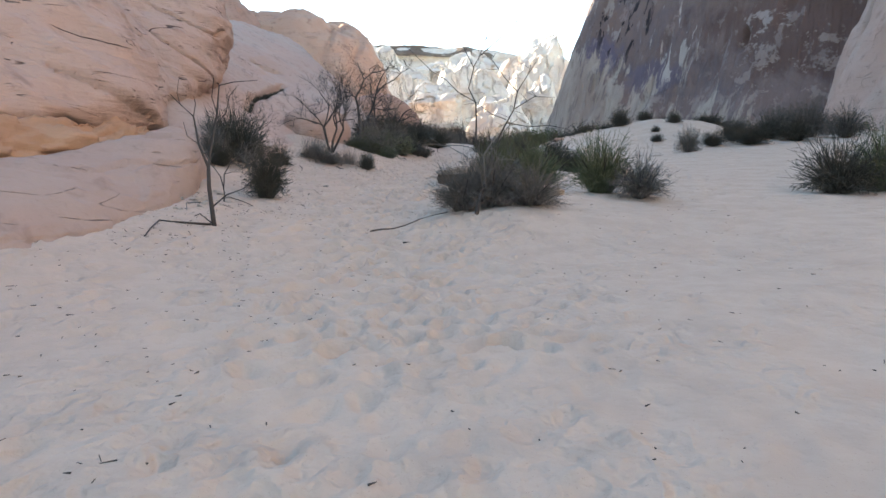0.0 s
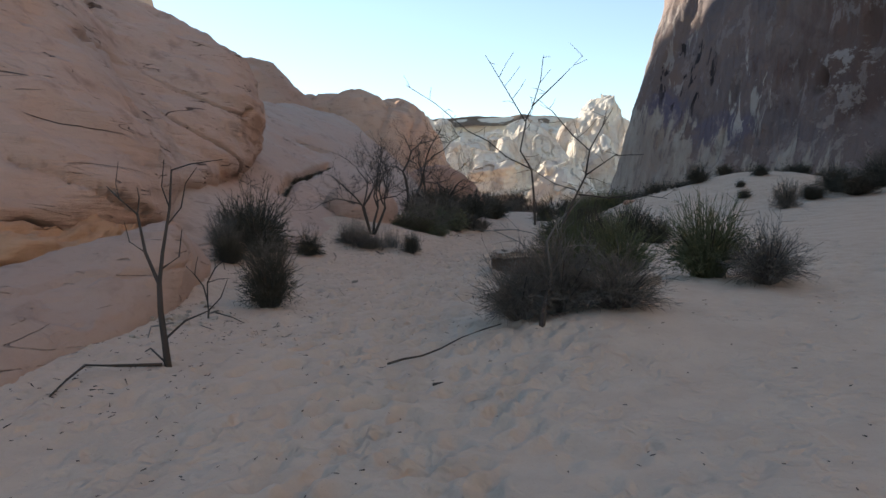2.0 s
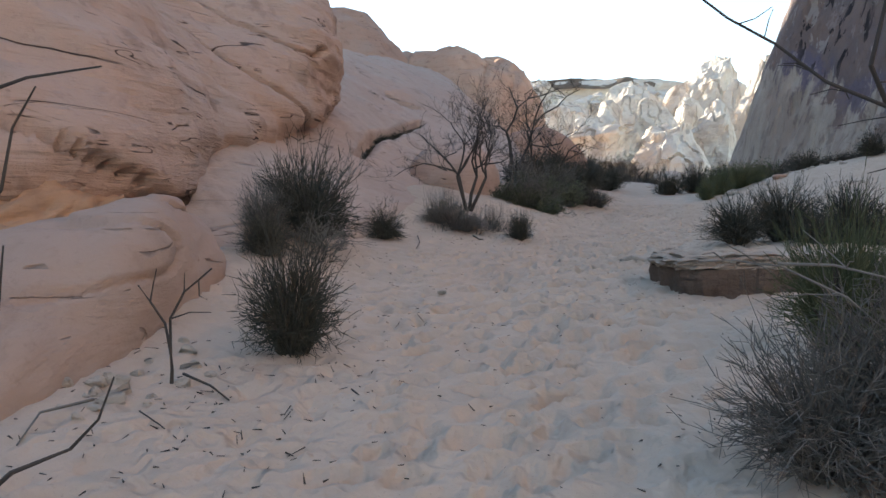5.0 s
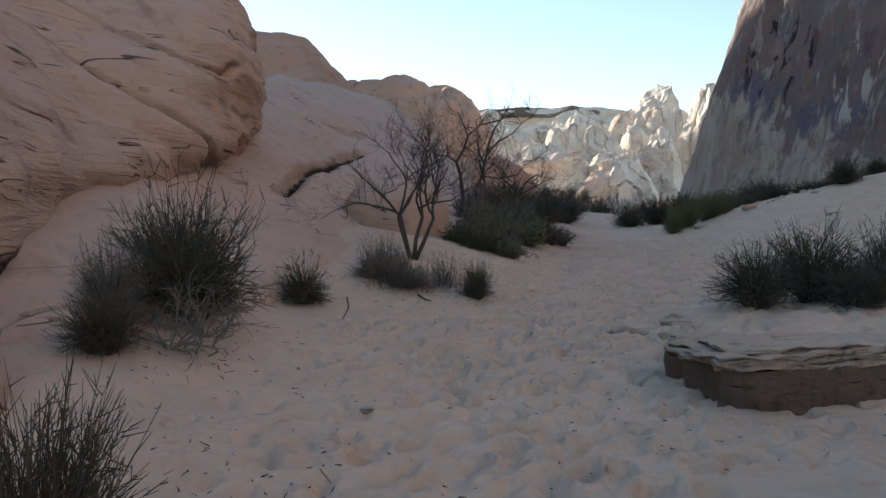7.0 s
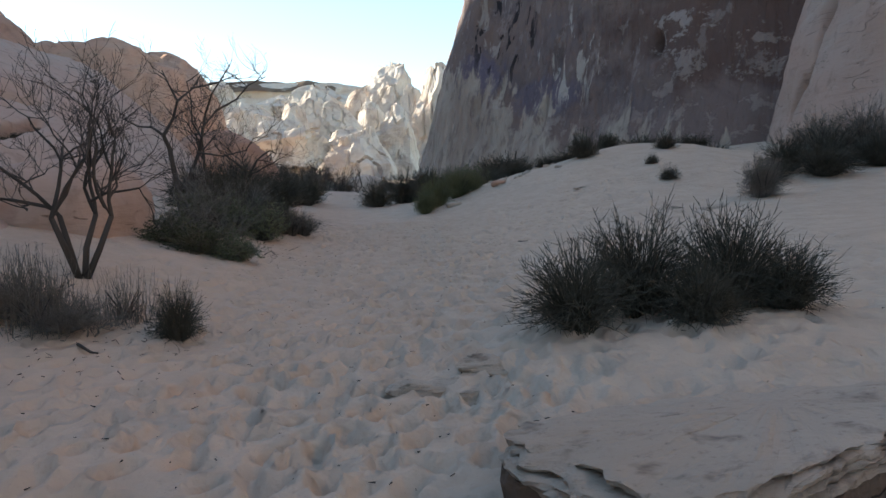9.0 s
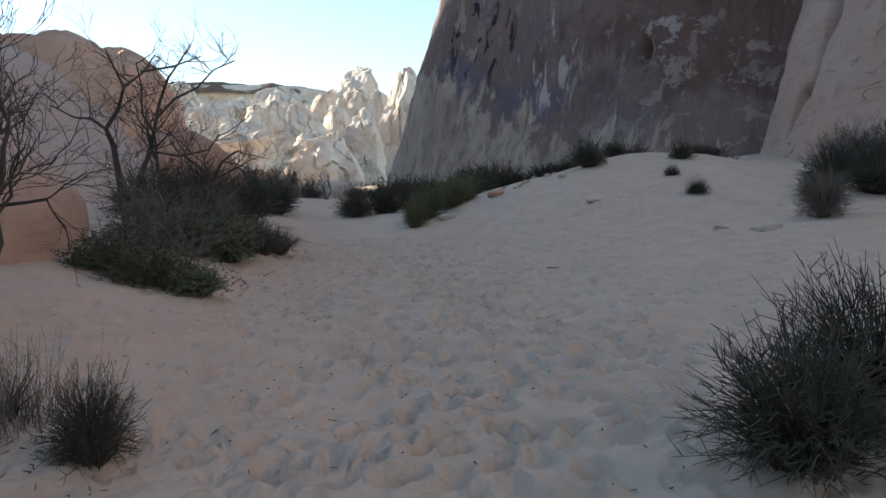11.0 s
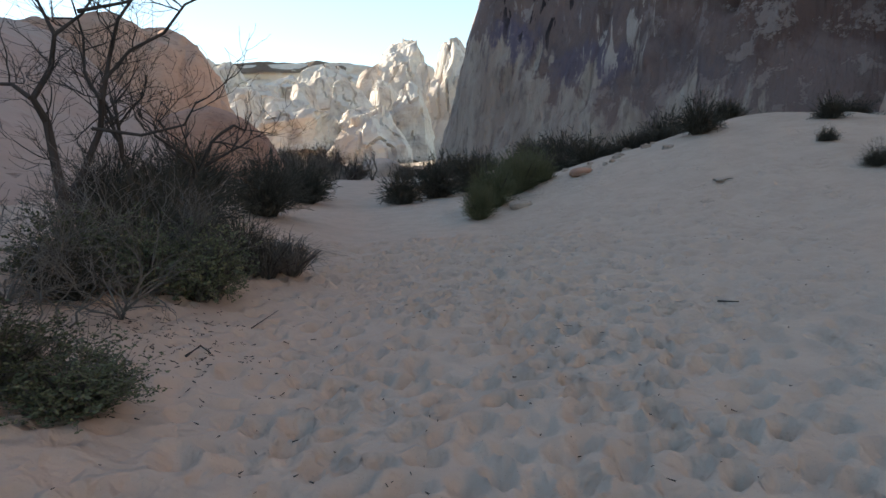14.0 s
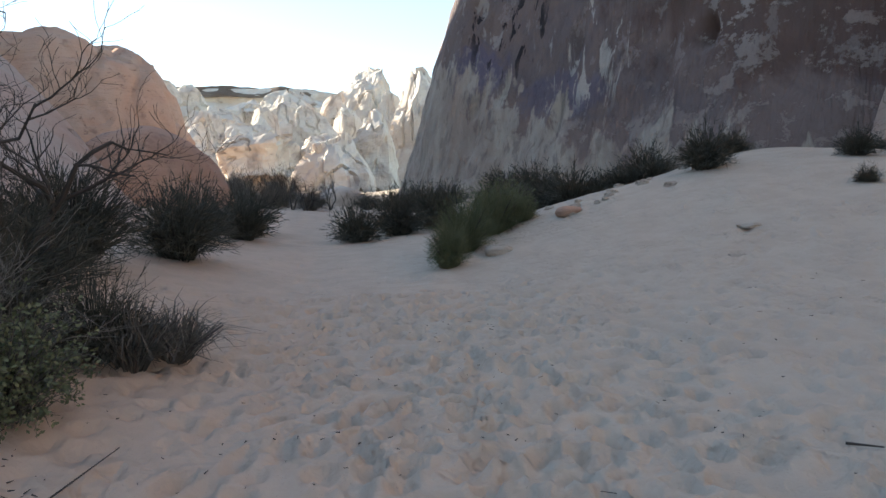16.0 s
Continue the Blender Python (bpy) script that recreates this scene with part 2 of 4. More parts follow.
# ---- geometry helpers ----
def lattice(ix, iy, iz, seed):
    h = (ix * 374761393 + iy * 668265263 + iz * 2147483647 + seed * 1274126177) & 0xFFFFFFFF
    h = ((h ^ (h >> 13)) * 1274126177) & 0xFFFFFFFF
    return ((h ^ (h >> 16)) & 0xFFFF) / 65535.0


def vnoise(p, seed=0):
    """Smooth noise from -1 to 1 for an array of points."""
    i = np.floor(p).astype(np.int64)
    f = p - i
    f = f * f * (3 - 2 * f)
    out = np.zeros(len(p))
    for dx in (0, 1):
        for dy in (0, 1):
            for dz in (0, 1):
                w = (f[:, 0] if dx else 1 - f[:, 0]) * (f[:, 1] if dy else 1 - f[:, 1]) * (f[:, 2] if dz else 1 - f[:, 2])
                out += w * lattice(i[:, 0] + dx, i[:, 1] + dy, i[:, 2] + dz, seed)
    return out * 2 - 1


def fbm(p, octaves=4, seed=0, gain=0.5):
    total, amp = np.zeros(len(p)), 1.0
    for k in range(octaves):
        total += amp * vnoise(p * 2.0 ** k + 17.3 * k, seed + k)
        amp *= gain
    return total


def mesh_object(name, verts, faces, mat, parent=None, label="", smooth=True):
    data = bpy.data.meshes.new(name)
    data.from_pydata([tuple(v) for v in verts], [], [tuple(f) for f in faces])
    data.materials.append(mat)
    data.polygons.foreach_set("use_smooth", [smooth] * len(data.polygons))
    data.update()
    ob = new(name, data)
    if parent is not None:
        ob.parent = parent
    if label:
        tagged(ob, label)
    return ob


def grid_faces(nu, nv):
    a = np.arange((nu - 1) * (nv - 1))
    i, j = a // (nv - 1), a % (nv - 1)
    k = i * nv + j
    return np.stack([k, k + nv, k + nv + 1, k + 1], 1)


def grid_normals(g):
    n = np.cross(np.gradient(g, axis=0), np.gradient(g, axis=1))
    return n / np.maximum(np.linalg.norm(n, axis=2, keepdims=True), 1e-9)


def spline(rows, n):
    """Smooth interpolation of rows of numbers at n even steps."""
    rows = np.array(rows, float)
    at = np.linspace(0, len(rows) - 1, n)
    k = np.clip(at.astype(int), 0, len(rows) - 2)
    f = (at - k)[:, None]
    pad = np.vstack([2 * rows[:1] - rows[1:2], rows, 2 * rows[-1:] - rows[-2:-1]])
    p0, p1, p2, p3 = pad[k], pad[k + 1], pad[k + 2], pad[k + 3]
    return 0.5 * (2 * p1 + (p2 - p0) * f + (2 * p0 - 5 * p1 + 4 * p2 - p3) * f ** 2 + (3 * p1 - p0 - 3 * p2 + p3) * f ** 3)


def rock_loft(name, stations, mat, nu, nv, run=1.0, climb=1.0, relief_of=None, undercut=0.0, back=10.0, parent=None):
    """A rock face from a foot line to a crest line. stations: foot x, y, z, crest x, y, z, swell outward, and, if wished, how late the face leans back."""
    s = spline(stations, nu)
    foot, crest, swell = s[:, None, 0:3], s[:, None, 3:6], s[:, None, 6:7]
    if s.shape[1] > 7:
        run = np.clip(s[:, None, 7:8], 0.6, 4)
    v = np.linspace(0, 1.25, nv)[None, :, None]
    w = np.clip(v, 0, 1)
    run_v, climb_v = w ** run, 1 - (1 - w) ** climb
    across = (crest - foot) * np.array([1, 1, 0])
    out = -across / np.maximum(np.linalg.norm(across, axis=2, keepdims=True), 1e-6)
    g = foot + across * run_v + (crest - foot) * np.array([0, 0, 1]) * climb_v
    g = g + out * swell * np.sin(np.pi * w)
    g = g - out * undercut * np.clip(1 - v / 0.07, 0, 1) ** 1.5
    over = np.clip(v - 1, 0, 1) / 0.25
    g = g - out * back * over - np.array([0, 0, 1]) * back * 0.5 * over ** 2
    g[:, 0, 2] -= 1.2
    n = grid_normals(g)
    flip = -1.0 if (n * out).sum() < 0 else 1.0
    n = n * flip
    flat = g.reshape(-1, 3)
    if relief_of is not None:
        flat = flat + n.reshape(-1, 3) * relief_of(flat)[:, None]
    faces = grid_faces(nu, nv)
    return mesh_object(name, flat, faces if flip > 0 else faces[:, ::-1], mat, parent)


def rock_dome(name, centre, radii, mat, n=64, power=2.0, rough=0.12, scale=0.25, seed=0, turn=0.0, facet=0.0, parent=None):
    """A weathered boulder or dome: a rounded body roughened at several scales."""
    nu, nv = n * 2, n
    a = np.linspace(0, 2 * np.pi, nu, endpoint=False)[:, None]
    b = np.linspace(-0.5, 1, nv)[None, :] * np.pi / 2

    def sp(x):
        return np.sign(x) * np.abs(x) ** (2 / power)
    p = np.stack([sp(np.cos(b)) * sp(np.cos(a)), sp(np.cos(b)) * sp(np.sin(a)), sp(np.sin(b)) + 0 * a], 2).reshape(-1, 3)
    size = np.array(radii)
    q = p * size + np.array(centre)
    r = rough * fbm(q * scale, 5, seed, 0.55)
    if facet:
        c = vnoise(q * scale * 1.6, seed + 40)
        r = r + facet * (np.abs(c) - 0.3) - facet * 0.6 * (np.abs(vnoise(q * scale * np.array([3, 3, 0.7]), seed + 60)) < 0.09)
    p = p * (1 + r[:, None]) * size
    ca, sa = math.cos(radians(turn)), math.sin(radians(turn))
    p = np.stack([p[:, 0] * ca - p[:, 1] * sa, p[:, 0] * sa + p[:, 1] * ca, p[:, 2]], 1) + np.array(centre)
    k = np.arange(nu * (nv - 1))
    i, j = k // (nv - 1), k % (nv - 1)
    i2 = (i + 1) % nu
    faces = np.stack([i * nv + j, i2 * nv + j, i2 * nv + j + 1, i * nv + j + 1], 1)
    return mesh_object(name, p, faces, mat, parent)


def rock_block(name, centre, radii, mat, n=30, cuts=12, seed=0, rough=0.05, taper=0.0, parent=None, footing=1.0):
    """A jointed block of rock: a body cut by flat faces, then roughened."""
    rng = np.random.default_rng(seed)
    nu, nv = n * 2, n
    a = np.linspace(0, 2 * np.pi, nu, endpoint=False)[:, None]
    b = np.linspace(-0.45, 1, nv)[None, :] * np.pi / 2
    d = np.stack([np.cos(b) * np.cos(a), np.cos(b) * np.sin(a), np.sin(b) + 0 * a], 2).reshape(-1, 3)
    r = np.full(len(d), 1.25)
    for k in range(cuts):
        f = rng.normal(size=3) * np.array([1, 1, 0.55]) + np.array([0, 0, 0.15])
        f /= np.linalg.norm(f)
        c = d @ f
        r = np.where(c > 0.05, np.minimum(r, rng.uniform(0.62, 1.0) / np.maximum(c, 0.05)), r)
    q = d * r[:, None] * np.array(radii)
    under = d[:, 2] < 0
    q[under, :2] /= np.maximum(np.sqrt(1 - d[under, 2:3] ** 2), 0.5)
    q[under, 2] *= footing
    wide = 1 - taper * np.clip(q[:, 2] / radii[2], 0, 1)
    q[:, 0] *= wide
    q[:, 1] *= wide
    size = 1.0 / np.mean(radii)
    w = q + np.array(centre)
    bump = rough * fbm(w * size * 2.2, 5, seed, 0.6) - rough * 1.6 * (np.abs(vnoise(w * size * np.array([3.0, 3.0, 1.0]), seed + 9)) < 0.07)
    q = q * (1 + bump[:, None]) + np.array(centre)
    k = np.arange(nu * (nv - 1))
    i, j = k // (nv - 1), k % (nv - 1)
    i2 = (i + 1) % nu
    faces = np.stack([i * nv + j, i2 * nv + j, i2 * nv + j + 1, i * nv + j + 1], 1)
    return mesh_object(name, q, faces, mat, parent, smooth=False)


class Tubes:
    """Collects tapered twigs into one mesh."""

    def __init__(self):
        self.verts, self.faces = [], []

    def add(self, points, r0, r1, sides=3):
        pts = [Vector(p) for p in points]
        base, n = len(self.verts), len(pts)
        for k, p in enumerate(pts):
            d = (pts[min(k + 1, n - 1)] - pts[max(k - 1, 0)]).normalized()
            s = d.orthogonal().normalized()
            t = d.cross(s)
            r = r0 + (r1 - r0) * k / (n - 1)
            for m in range(sides):
                a = 2 * math.pi * m / sides
                q = p + s * (r * math.cos(a)) + t * (r * math.sin(a))
                self.verts.append((q.x, q.y, q.z))
        for k in range(n - 1):
            for m in range(sides):
                a, b = base + k * sides + m, base + k * sides + (m + 1) % sides
                self.faces.append((a, b, b + sides, a + sides))
        self.faces.append(tuple(base + (n - 1) * sides + m for m in range(sides)))
        self.faces.append(tuple(base + m for m in range(sides))[::-1])

    def leaf(self, p, size, rnd):
        base = len(self.verts)
        d = Vector((rnd.gauss(0, 1), rnd.gauss(0, 1), rnd.gauss(0.5, 1))).normalized() * size
        s = d.orthogonal().normalized() * size * 0.32
        p = Vector(p)
        for q in (p, p + d * 0.5 + s, p + d, p + d * 0.5 - s):
            self.verts.append((q.x, q.y, q.z))
        self.faces.append((base, base + 1, base + 2, base + 3))

    def make(self, name, mat, parent=None, label="", smooth=False):
        return mesh_object(name, self.verts, self.faces, mat, parent, label, smooth)


def thing(name, label, category, group="", kind="", at=None):
    ob = tagged(new(name), label, category, group, kind)
    if at is not None:
        ob.matrix_basis = at
    return ob


# ---- ground ----
PATH_Y = [-60, -3, 3.3, 5.6, 8, 11, 14.7, 18, 21, 25, 31, 41, 47, 58, 75, 120, 300]
PATH_Z = [-3.2, -0.52, -0.12, 0.05, 0.33, 0.62, 0.84, 1.04, 1.15, 1.37, 1.72, 2.42, 2.95, 2.75, 3.4, 6.0, 10.0]


def mound(x, y, cx, cy, sx, sy, height):
    return height * np.exp(-((x - cx) / sx) ** 2 - ((y - cy) / sy) ** 2)


def ground(x, y):
    x, y = np.asarray(x, float), np.asarray(y, float)
    z = sum(np.interp(y + d, PATH_Y, PATH_Z) for d in (-1.6, -0.8, 0, 0.8, 1.6)) / 5
    west = np.clip(-2.6 - x, 0, 12)
    z = z + (0.15 + 0.13 / (1 + np.exp(-(y - 13) / 1.5))) * west * (1 - np.exp(-west * 1.2)) * np.clip(1 - 0.035 * west, 0.3, 1) * (1 - 0.7 / (1 + np.exp(-(y - 34) / 2)))
    east = np.clip(x - 0.2, 0, 40)
    z = z + east * (0.05 + 0.045 / (1 + np.exp(-(y - 18) / 2)))
    z = z + mound(x, y, 7.3, 31.5, 4.0, 4.0, 1.1) + mound(x, y, 2.6, 33.2, 3.0, 3.6, 0.55) + mound(x, y, 7.2, 34.4, 2.6, 2.2, 0.55) + mound(x, y, 1.4, 9.0, 1.5, 1.5, 0.14) + mound(x, y, 0.75, 7.05, 1.0, 0.9, 0.19)
    z = z + mound(x, y, -3.1, 6.2, 1.3, 2.0, 0.15) + mound(x, y, 0.5, 15.0, 1.5, 1.2, 0.24) - mound(x, y, -5.4, 14.6, 1.8, 2.2, 0.42)
    z = z - mound(x, y, -4.3, 11.2, 1.0, 1.5, 0.16)
    return z


def lines_of(low, high, step, far_low, far_high):
    mid = list(np.arange(low, high + step / 2, step))
    before, after, d, p = [], [], step, low
    while p > far_low:
        d *= 1.13
        p -= d
        before.append(p)
    d, p = step, high
    while p < far_high:
        d *= 1.13
        p += d
        after.append(p)
    return np.array(before[::-1] + mid + after)


SURFACE = {}
STEP = 0.042                  # spacing of the fine part of the sand


def surface(x, y):
    """Height of the finished sand, with its hollows."""
    xs, ys, z = SURFACE["x"], SURFACE["y"], SURFACE["z"]
    i, j = int(np.searchsorted(xs, x)) - 1, int(np.searchsorted(ys, y)) - 1
    u, v = (x - xs[i]) / (xs[i + 1] - xs[i]), (y - ys[j]) / (ys[j + 1] - ys[j])
    return float((1 - u) * ((1 - v) * z[i, j] + v * z[i, j + 1]) + u * ((1 - v) * z[i + 1, j] + v * z[i + 1, j + 1]))


def make_ground():
    rng = np.random.default_rng(5)
    xs = lines_of(-5.0, 5.0, STEP, -1500, 1500)
    ys = lines_of(-3.5, 29.0, STEP, -900, 3000)
    gx, gy = np.meshgrid(xs, ys, indexing="ij")
    z = ground(gx, gy)
    p = np.stack([gx.ravel(), gy.ravel(), 0 * gx.ravel()], 1)
    near = np.exp(-(np.abs(gx) / 14) ** 4 - (np.abs(gy - 16) / 32) ** 4)
    z = z + (0.05 * fbm(p * 0.55, 3, 3) + 0.012 * fbm(p * 2.6, 3, 9)).reshape(gx.shape) * near
    # trodden hollows: old footprints, some kept sharp and most half filled
    i0, j0 = int(np.searchsorted(xs, -5.0)), int(np.searchsorted(ys, -3.5))
    pitch = 0.235
    for ax in np.arange(-4.8, 4.9, pitch):
        for ay in np.arange(-3.3, 28.8, pitch):
            cx, cy = ax + rng.uniform(-0.11, 0.11), ay + rng.uniform(-0.11, 0.11)
            centre = np.interp(cy, [-4, 3, 8, 13, 20, 29], [0.6, 0.2, -1.6, -2.3, -1.0, -1.6])
            off = 0.12 if cy < 9 and cx > centre + 0.5 else 0.35
            wear = off + (1 - off) * math.exp(-((cx - centre) / (1.8 + 0.9 * (cy > 12))) ** 2)
            if rng.random() > 0.45 + 0.5 * wear:
                continue
            ang = rng.normal(0.1, 0.55)
            a, b, depth = rng.uniform(0.095, 0.145), rng.uniform(0.065, 0.095), rng.uniform(0.036, 0.082) * wear * (0.6 if cy < 1.5 else 1.0 if cy < 9 else 1.3)
            ia, ib = int((cx + 5.0) / STEP) + i0, int((cy + 3.5) / STEP) + j0
            sl = (slice(max(ia - 8, 0), ia + 9), slice(max(ib - 8, 0), ib + 9))
            dx, dy = gx[sl] - cx, gy[sl] - cy
            u, w = dx * math.cos(ang) - dy * math.sin(ang), dx * math.sin(ang) + dy * math.cos(ang)
            r2 = (w / a) ** 2 + (u / b) ** 2
            z[sl] += -depth * np.exp(-r2 ** 1.6) + 0.35 * depth * np.exp(-(np.sqrt(r2) - 1.35) ** 2 * 6)
    SURFACE.update(x=xs, y=ys, z=z)
    verts = np.stack([gx.ravel(), gy.ravel(), z.ravel()], 1)
    return tagged(mesh_object("ground", verts, grid_faces(*gx.shape), SAND), "trodden pinkish-tan sand of a canyon floor", "ground", kind="structure")


make_ground()


# ---- western rocks ----
def cleft(p, a, b, width, depth):
    """A groove along the segment from a to b."""
    a, b = np.array(a), np.array(b)
    t = np.clip(((p - a) @ (b - a)) / ((b - a) @ (b - a)), 0, 1)
    d = np.linalg.norm(p - a - t[:, None] * (b - a), axis=1)
    d = d + 0.25 * width * vnoise(p * 2.5, 77)
    return -depth * np.exp(-(d / width) ** 2)


def bedded(p):
    q = p @ np.array(Euler((radians(14), radians(-24), radians(20))).to_matrix()).T
    beds = fbm(q * np.array([0.25, 0.25, 1.7]), 4, 11, 0.6)
    cut = np.abs(vnoise(q * np.array([0.22, 0.22, 1.25]) + 3, 21))
    return 0.25 * fbm(p * 0.16, 3, 2) - 0.22 * np.abs(vnoise(p * 0.75, 25)) + 0.06 * fbm(p * 2.2, 3, 26) + 0.13 * beds - 0.28 * np.exp(-(cut / 0.035) ** 2) * (vnoise(p * 0.35, 8) > 0.0)


def gentle(p):
    g = 0.5 * fbm(p * 0.09, 3, 31) + 0.10 * fbm(p * 0.5, 5, 32, 0.6) - 0.12 * np.abs(vnoise(p * 0.4, 35))
    for a, b in (((-8.2, 18.6), (-9.3, 21.9)), ((-9.3, 21.9), (-10.3, 26.0)), ((-10.3, 26.0), (-11.4, 30.5)), ((-12.6, 33.0), (-13.5, 31.9))):
        flat = p * np.array([1, 1, 0])
        g = g + cleft(flat, (*a, 0.0), (*b, 0.0), 0.14, 0.38)
    return g


tagged(rock_loft("rock_ledge", [
    (-6.0, -7, -0.9, -9.5, -6, 1.0, 0.2), (-4.9, -1, -0.55, -7.0, 0.5, 0.85, 0.2), (-3.85, 4.0, -0.05, -5.9, 4.4, 0.95, 0.2),
    (-4.0, 5.8, 0.15, -5.8, 6.9, 1.15, 0.18), (-4.25, 7.6, 0.5, -5.4, 9.1, 1.64, 0.12), (-5.2, 9.8, 1.0, -6.0, 10.3, 1.5, 0.05)],
    LOWROCK, 150, 56, 1.15, 1.7, lambda p: 0.09 * fbm(p * 0.7, 5, 5, 0.6) - 0.05 * (np.abs(vnoise(p * np.array([0.5, 0.5, 2.4]), 44)) < 0.06), 0.0, 1.6),
    "pale smooth sandstone ledge rising from the sand", "rock")
BOULDER = tagged(rock_loft("cliff_boulder", [
    (-7.2, -8, 0.4, -17, -4, 9.5, 0.3, 0.95), (-6.6, 0, 0.7, -17, 4, 10.5, 0.4, 0.95), (-6.2, 5.5, 1.0, -17, 9, 11.5, 0.5, 0.95), (-5.9, 9.7, 1.62, -16, 15, 11.8, 0.5, 1.0),
    (-7.9, 14.2, 2.4, -15.0, 18.4, 10.4, 0.5, 1.1), (-9.4, 19.9, 3.9, -12.0, 22.0, 8.3, 0.85, 2.6), (-11.8, 23.2, 4.3, -15.0, 25.2, 8.3, 0.6, 1.8)],
    SLICKROCK, 360, 190, 0.9, 1.05, bedded, 1.1, 12.0), "great pink cross-bedded sandstone boulder, cracked and undercut", "rock")
underside = rock_loft("orange_underside", [
    (-6.5, 0, 0.55, -6.9, 0.3, 1.5, 0.18), (-6.15, 3.5, 0.8, -6.6, 4.0, 1.75, 0.22), (-6.05, 6.2, 0.98, -6.6, 6.8, 1.75, 0.20), (-6.0, 8.2, 1.25, -6.5, 8.8, 1.8, 0.14), (-6.1, 9.6, 1.5, -6.7, 10.4, 1.75, 0.0)],
    ORANGE, 120, 26, 1.0, 1.1, lambda p: 0.2 * fbm(p * np.array([1.1, 1.1, 3.0]), 5, 15, 0.6), 0.3, 0.5, BOULDER)
tagged(underside, "orange rounded underside of the boulder")
SLOPE = tagged(rock_loft("slickrock_slope", [
    (-6.2, 7.4, 0.0, -8.5, 8.4, 0.6, 0.0), (-5.7, 10.0, 0.7, -9.0, 11.6, 2.4, 0.0), (-5.8, 12.2, 1.0, -10.5, 15.5, 3.6, 0.0), (-6.0, 14.3, 1.1, -12.5, 20.5, 4.8, 0.0), (-6.2, 18, 1.5, -14.5, 27.0, 6.8, 0.1), (-6.6, 24, 1.9, -18.5, 37, 9.4, 0.3),
    (-6.6, 32, 2.2, -21.5, 48, 12.0, 0.6), (-7.6, 40, 2.5, -20.5, 54, 12.0, 0.8), (-10.5, 50, 2.6, -22, 60, 12.5, 0.8), (-14, 58, 3.0, -26, 64, 12.0, 0.8)],
    SMOOTH, 520, 260, 0.92, 1.1, gentle, 0.0, 12.0), "smooth pale slickrock slope crossed by a slanting crack", "rock")
tagged(rock_dome("rock_dome", (-31.5, 53, 6.0), (10.2, 9, 11.6), REDROCK, 60, 2.5, 0.08, 0.14, 3, 0.0, 0.04), "rounded red sandstone dome on the skyline", "rock")
tagged(rock_dome("rock_dome", (-42, 112, 6.0), (18.6, 14, 21.2), REDROCK, 80, 2.3, 0.07, 0.10, 5, 0.0, 0.05), "large reddish sandstone dome beyond the slope", "rock")
tagged(rock_dome("rock_dome", (-11.5, 52, 1.4), (3.9, 5.5, 5.2), REDROCK, 56, 2.2, 0.08, 0.22, 8, 0.0, 0.05), "low rounded red sandstone dome", "rock")

tagged(rock_dome("rock_lip", (-6.8, 21.6, 2.0), (1.1, 1.8, 1.2), SMOOTH, 40, 2.6, 0.12, 0.7, 14, 10), "rounded pale sandstone lip at the foot of the slope", "rock")

# ---- eastern wall ----
def fluted(p):
    rib = fbm(p * np.array([0.16, 0.16, 0.03]), 4, 51, 0.55)
    pock = np.clip(vnoise(p * np.array([0.6, 0.6, 0.22]), 55) - 0.62, 0, 1)
    return 0.7 * rib + 0.16 * fbm(p * np.array([0.8, 0.8, 0.35]), 3, 53) - 1.6 * pock - 1.2 * np.exp(-np.sum(((p - np.array((15.9, 52.8, 11.5))) / np.array((0.5, 0.55, 0.8))) ** 2, 1))


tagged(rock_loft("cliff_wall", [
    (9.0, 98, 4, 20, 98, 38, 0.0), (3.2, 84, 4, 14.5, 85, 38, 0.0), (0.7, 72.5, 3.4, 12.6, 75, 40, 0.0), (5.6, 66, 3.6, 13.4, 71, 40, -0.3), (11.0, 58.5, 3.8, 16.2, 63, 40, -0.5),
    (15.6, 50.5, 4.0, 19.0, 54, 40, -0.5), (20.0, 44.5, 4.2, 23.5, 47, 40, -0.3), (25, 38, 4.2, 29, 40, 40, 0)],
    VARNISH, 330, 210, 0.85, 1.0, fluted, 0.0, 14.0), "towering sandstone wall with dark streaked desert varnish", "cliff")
def split(p):
    """Swells of the buttress and its long open crack."""
    g = 0.8 * fbm(p * 0.1, 4, 61) + 0.16 * fbm(p * 0.5, 5, 62, 0.6) - 0.25 * np.abs(vnoise(p * np.array([0.3, 0.3, 0.16]), 66))
    line = [(18.5, 42.6, 5.6), (18.67, 42.0, 6.7), (18.66, 40.9, 7.4), (19.1, 40.96, 9.0), (19.5, 40.7, 10.5), (20.4, 40.6, 13.5), (21.0, 40.2, 17.0)]
    for a, b in zip(line, line[1:]):
        g = g + cleft(p * np.array([0.3, 1, 1]), (a[0] * 0.3, *a[1:]), (b[0] * 0.3, *b[1:]), 0.3, 1.3)
    return g


tagged(rock_loft("cliff_buttress", [
    (23.5, 52, 4.0, 32, 53, 36, 0.0), (18.9, 46.6, 4.0, 28.0, 48, 36, 0.0), (17.9, 41, 4.0, 27.0, 43, 36, 0.2), (16.8, 34.5, 3.4, 26, 36, 34, 0.3), (15.9, 25, 2.4, 24.0, 26, 32, 0.4), (16.4, 12, 1.6, 24, 12, 30, 0.3),
    (18, -6, 0.3, 26, -6, 30, 0.3), (20, -25, -1, 28, -25, 30, 0.3)],
    SMOOTH, 280, 130, 0.9, 1.0, split, 0.0, 12.0),
    "pale sandstone buttress split by a long crack", "cliff")

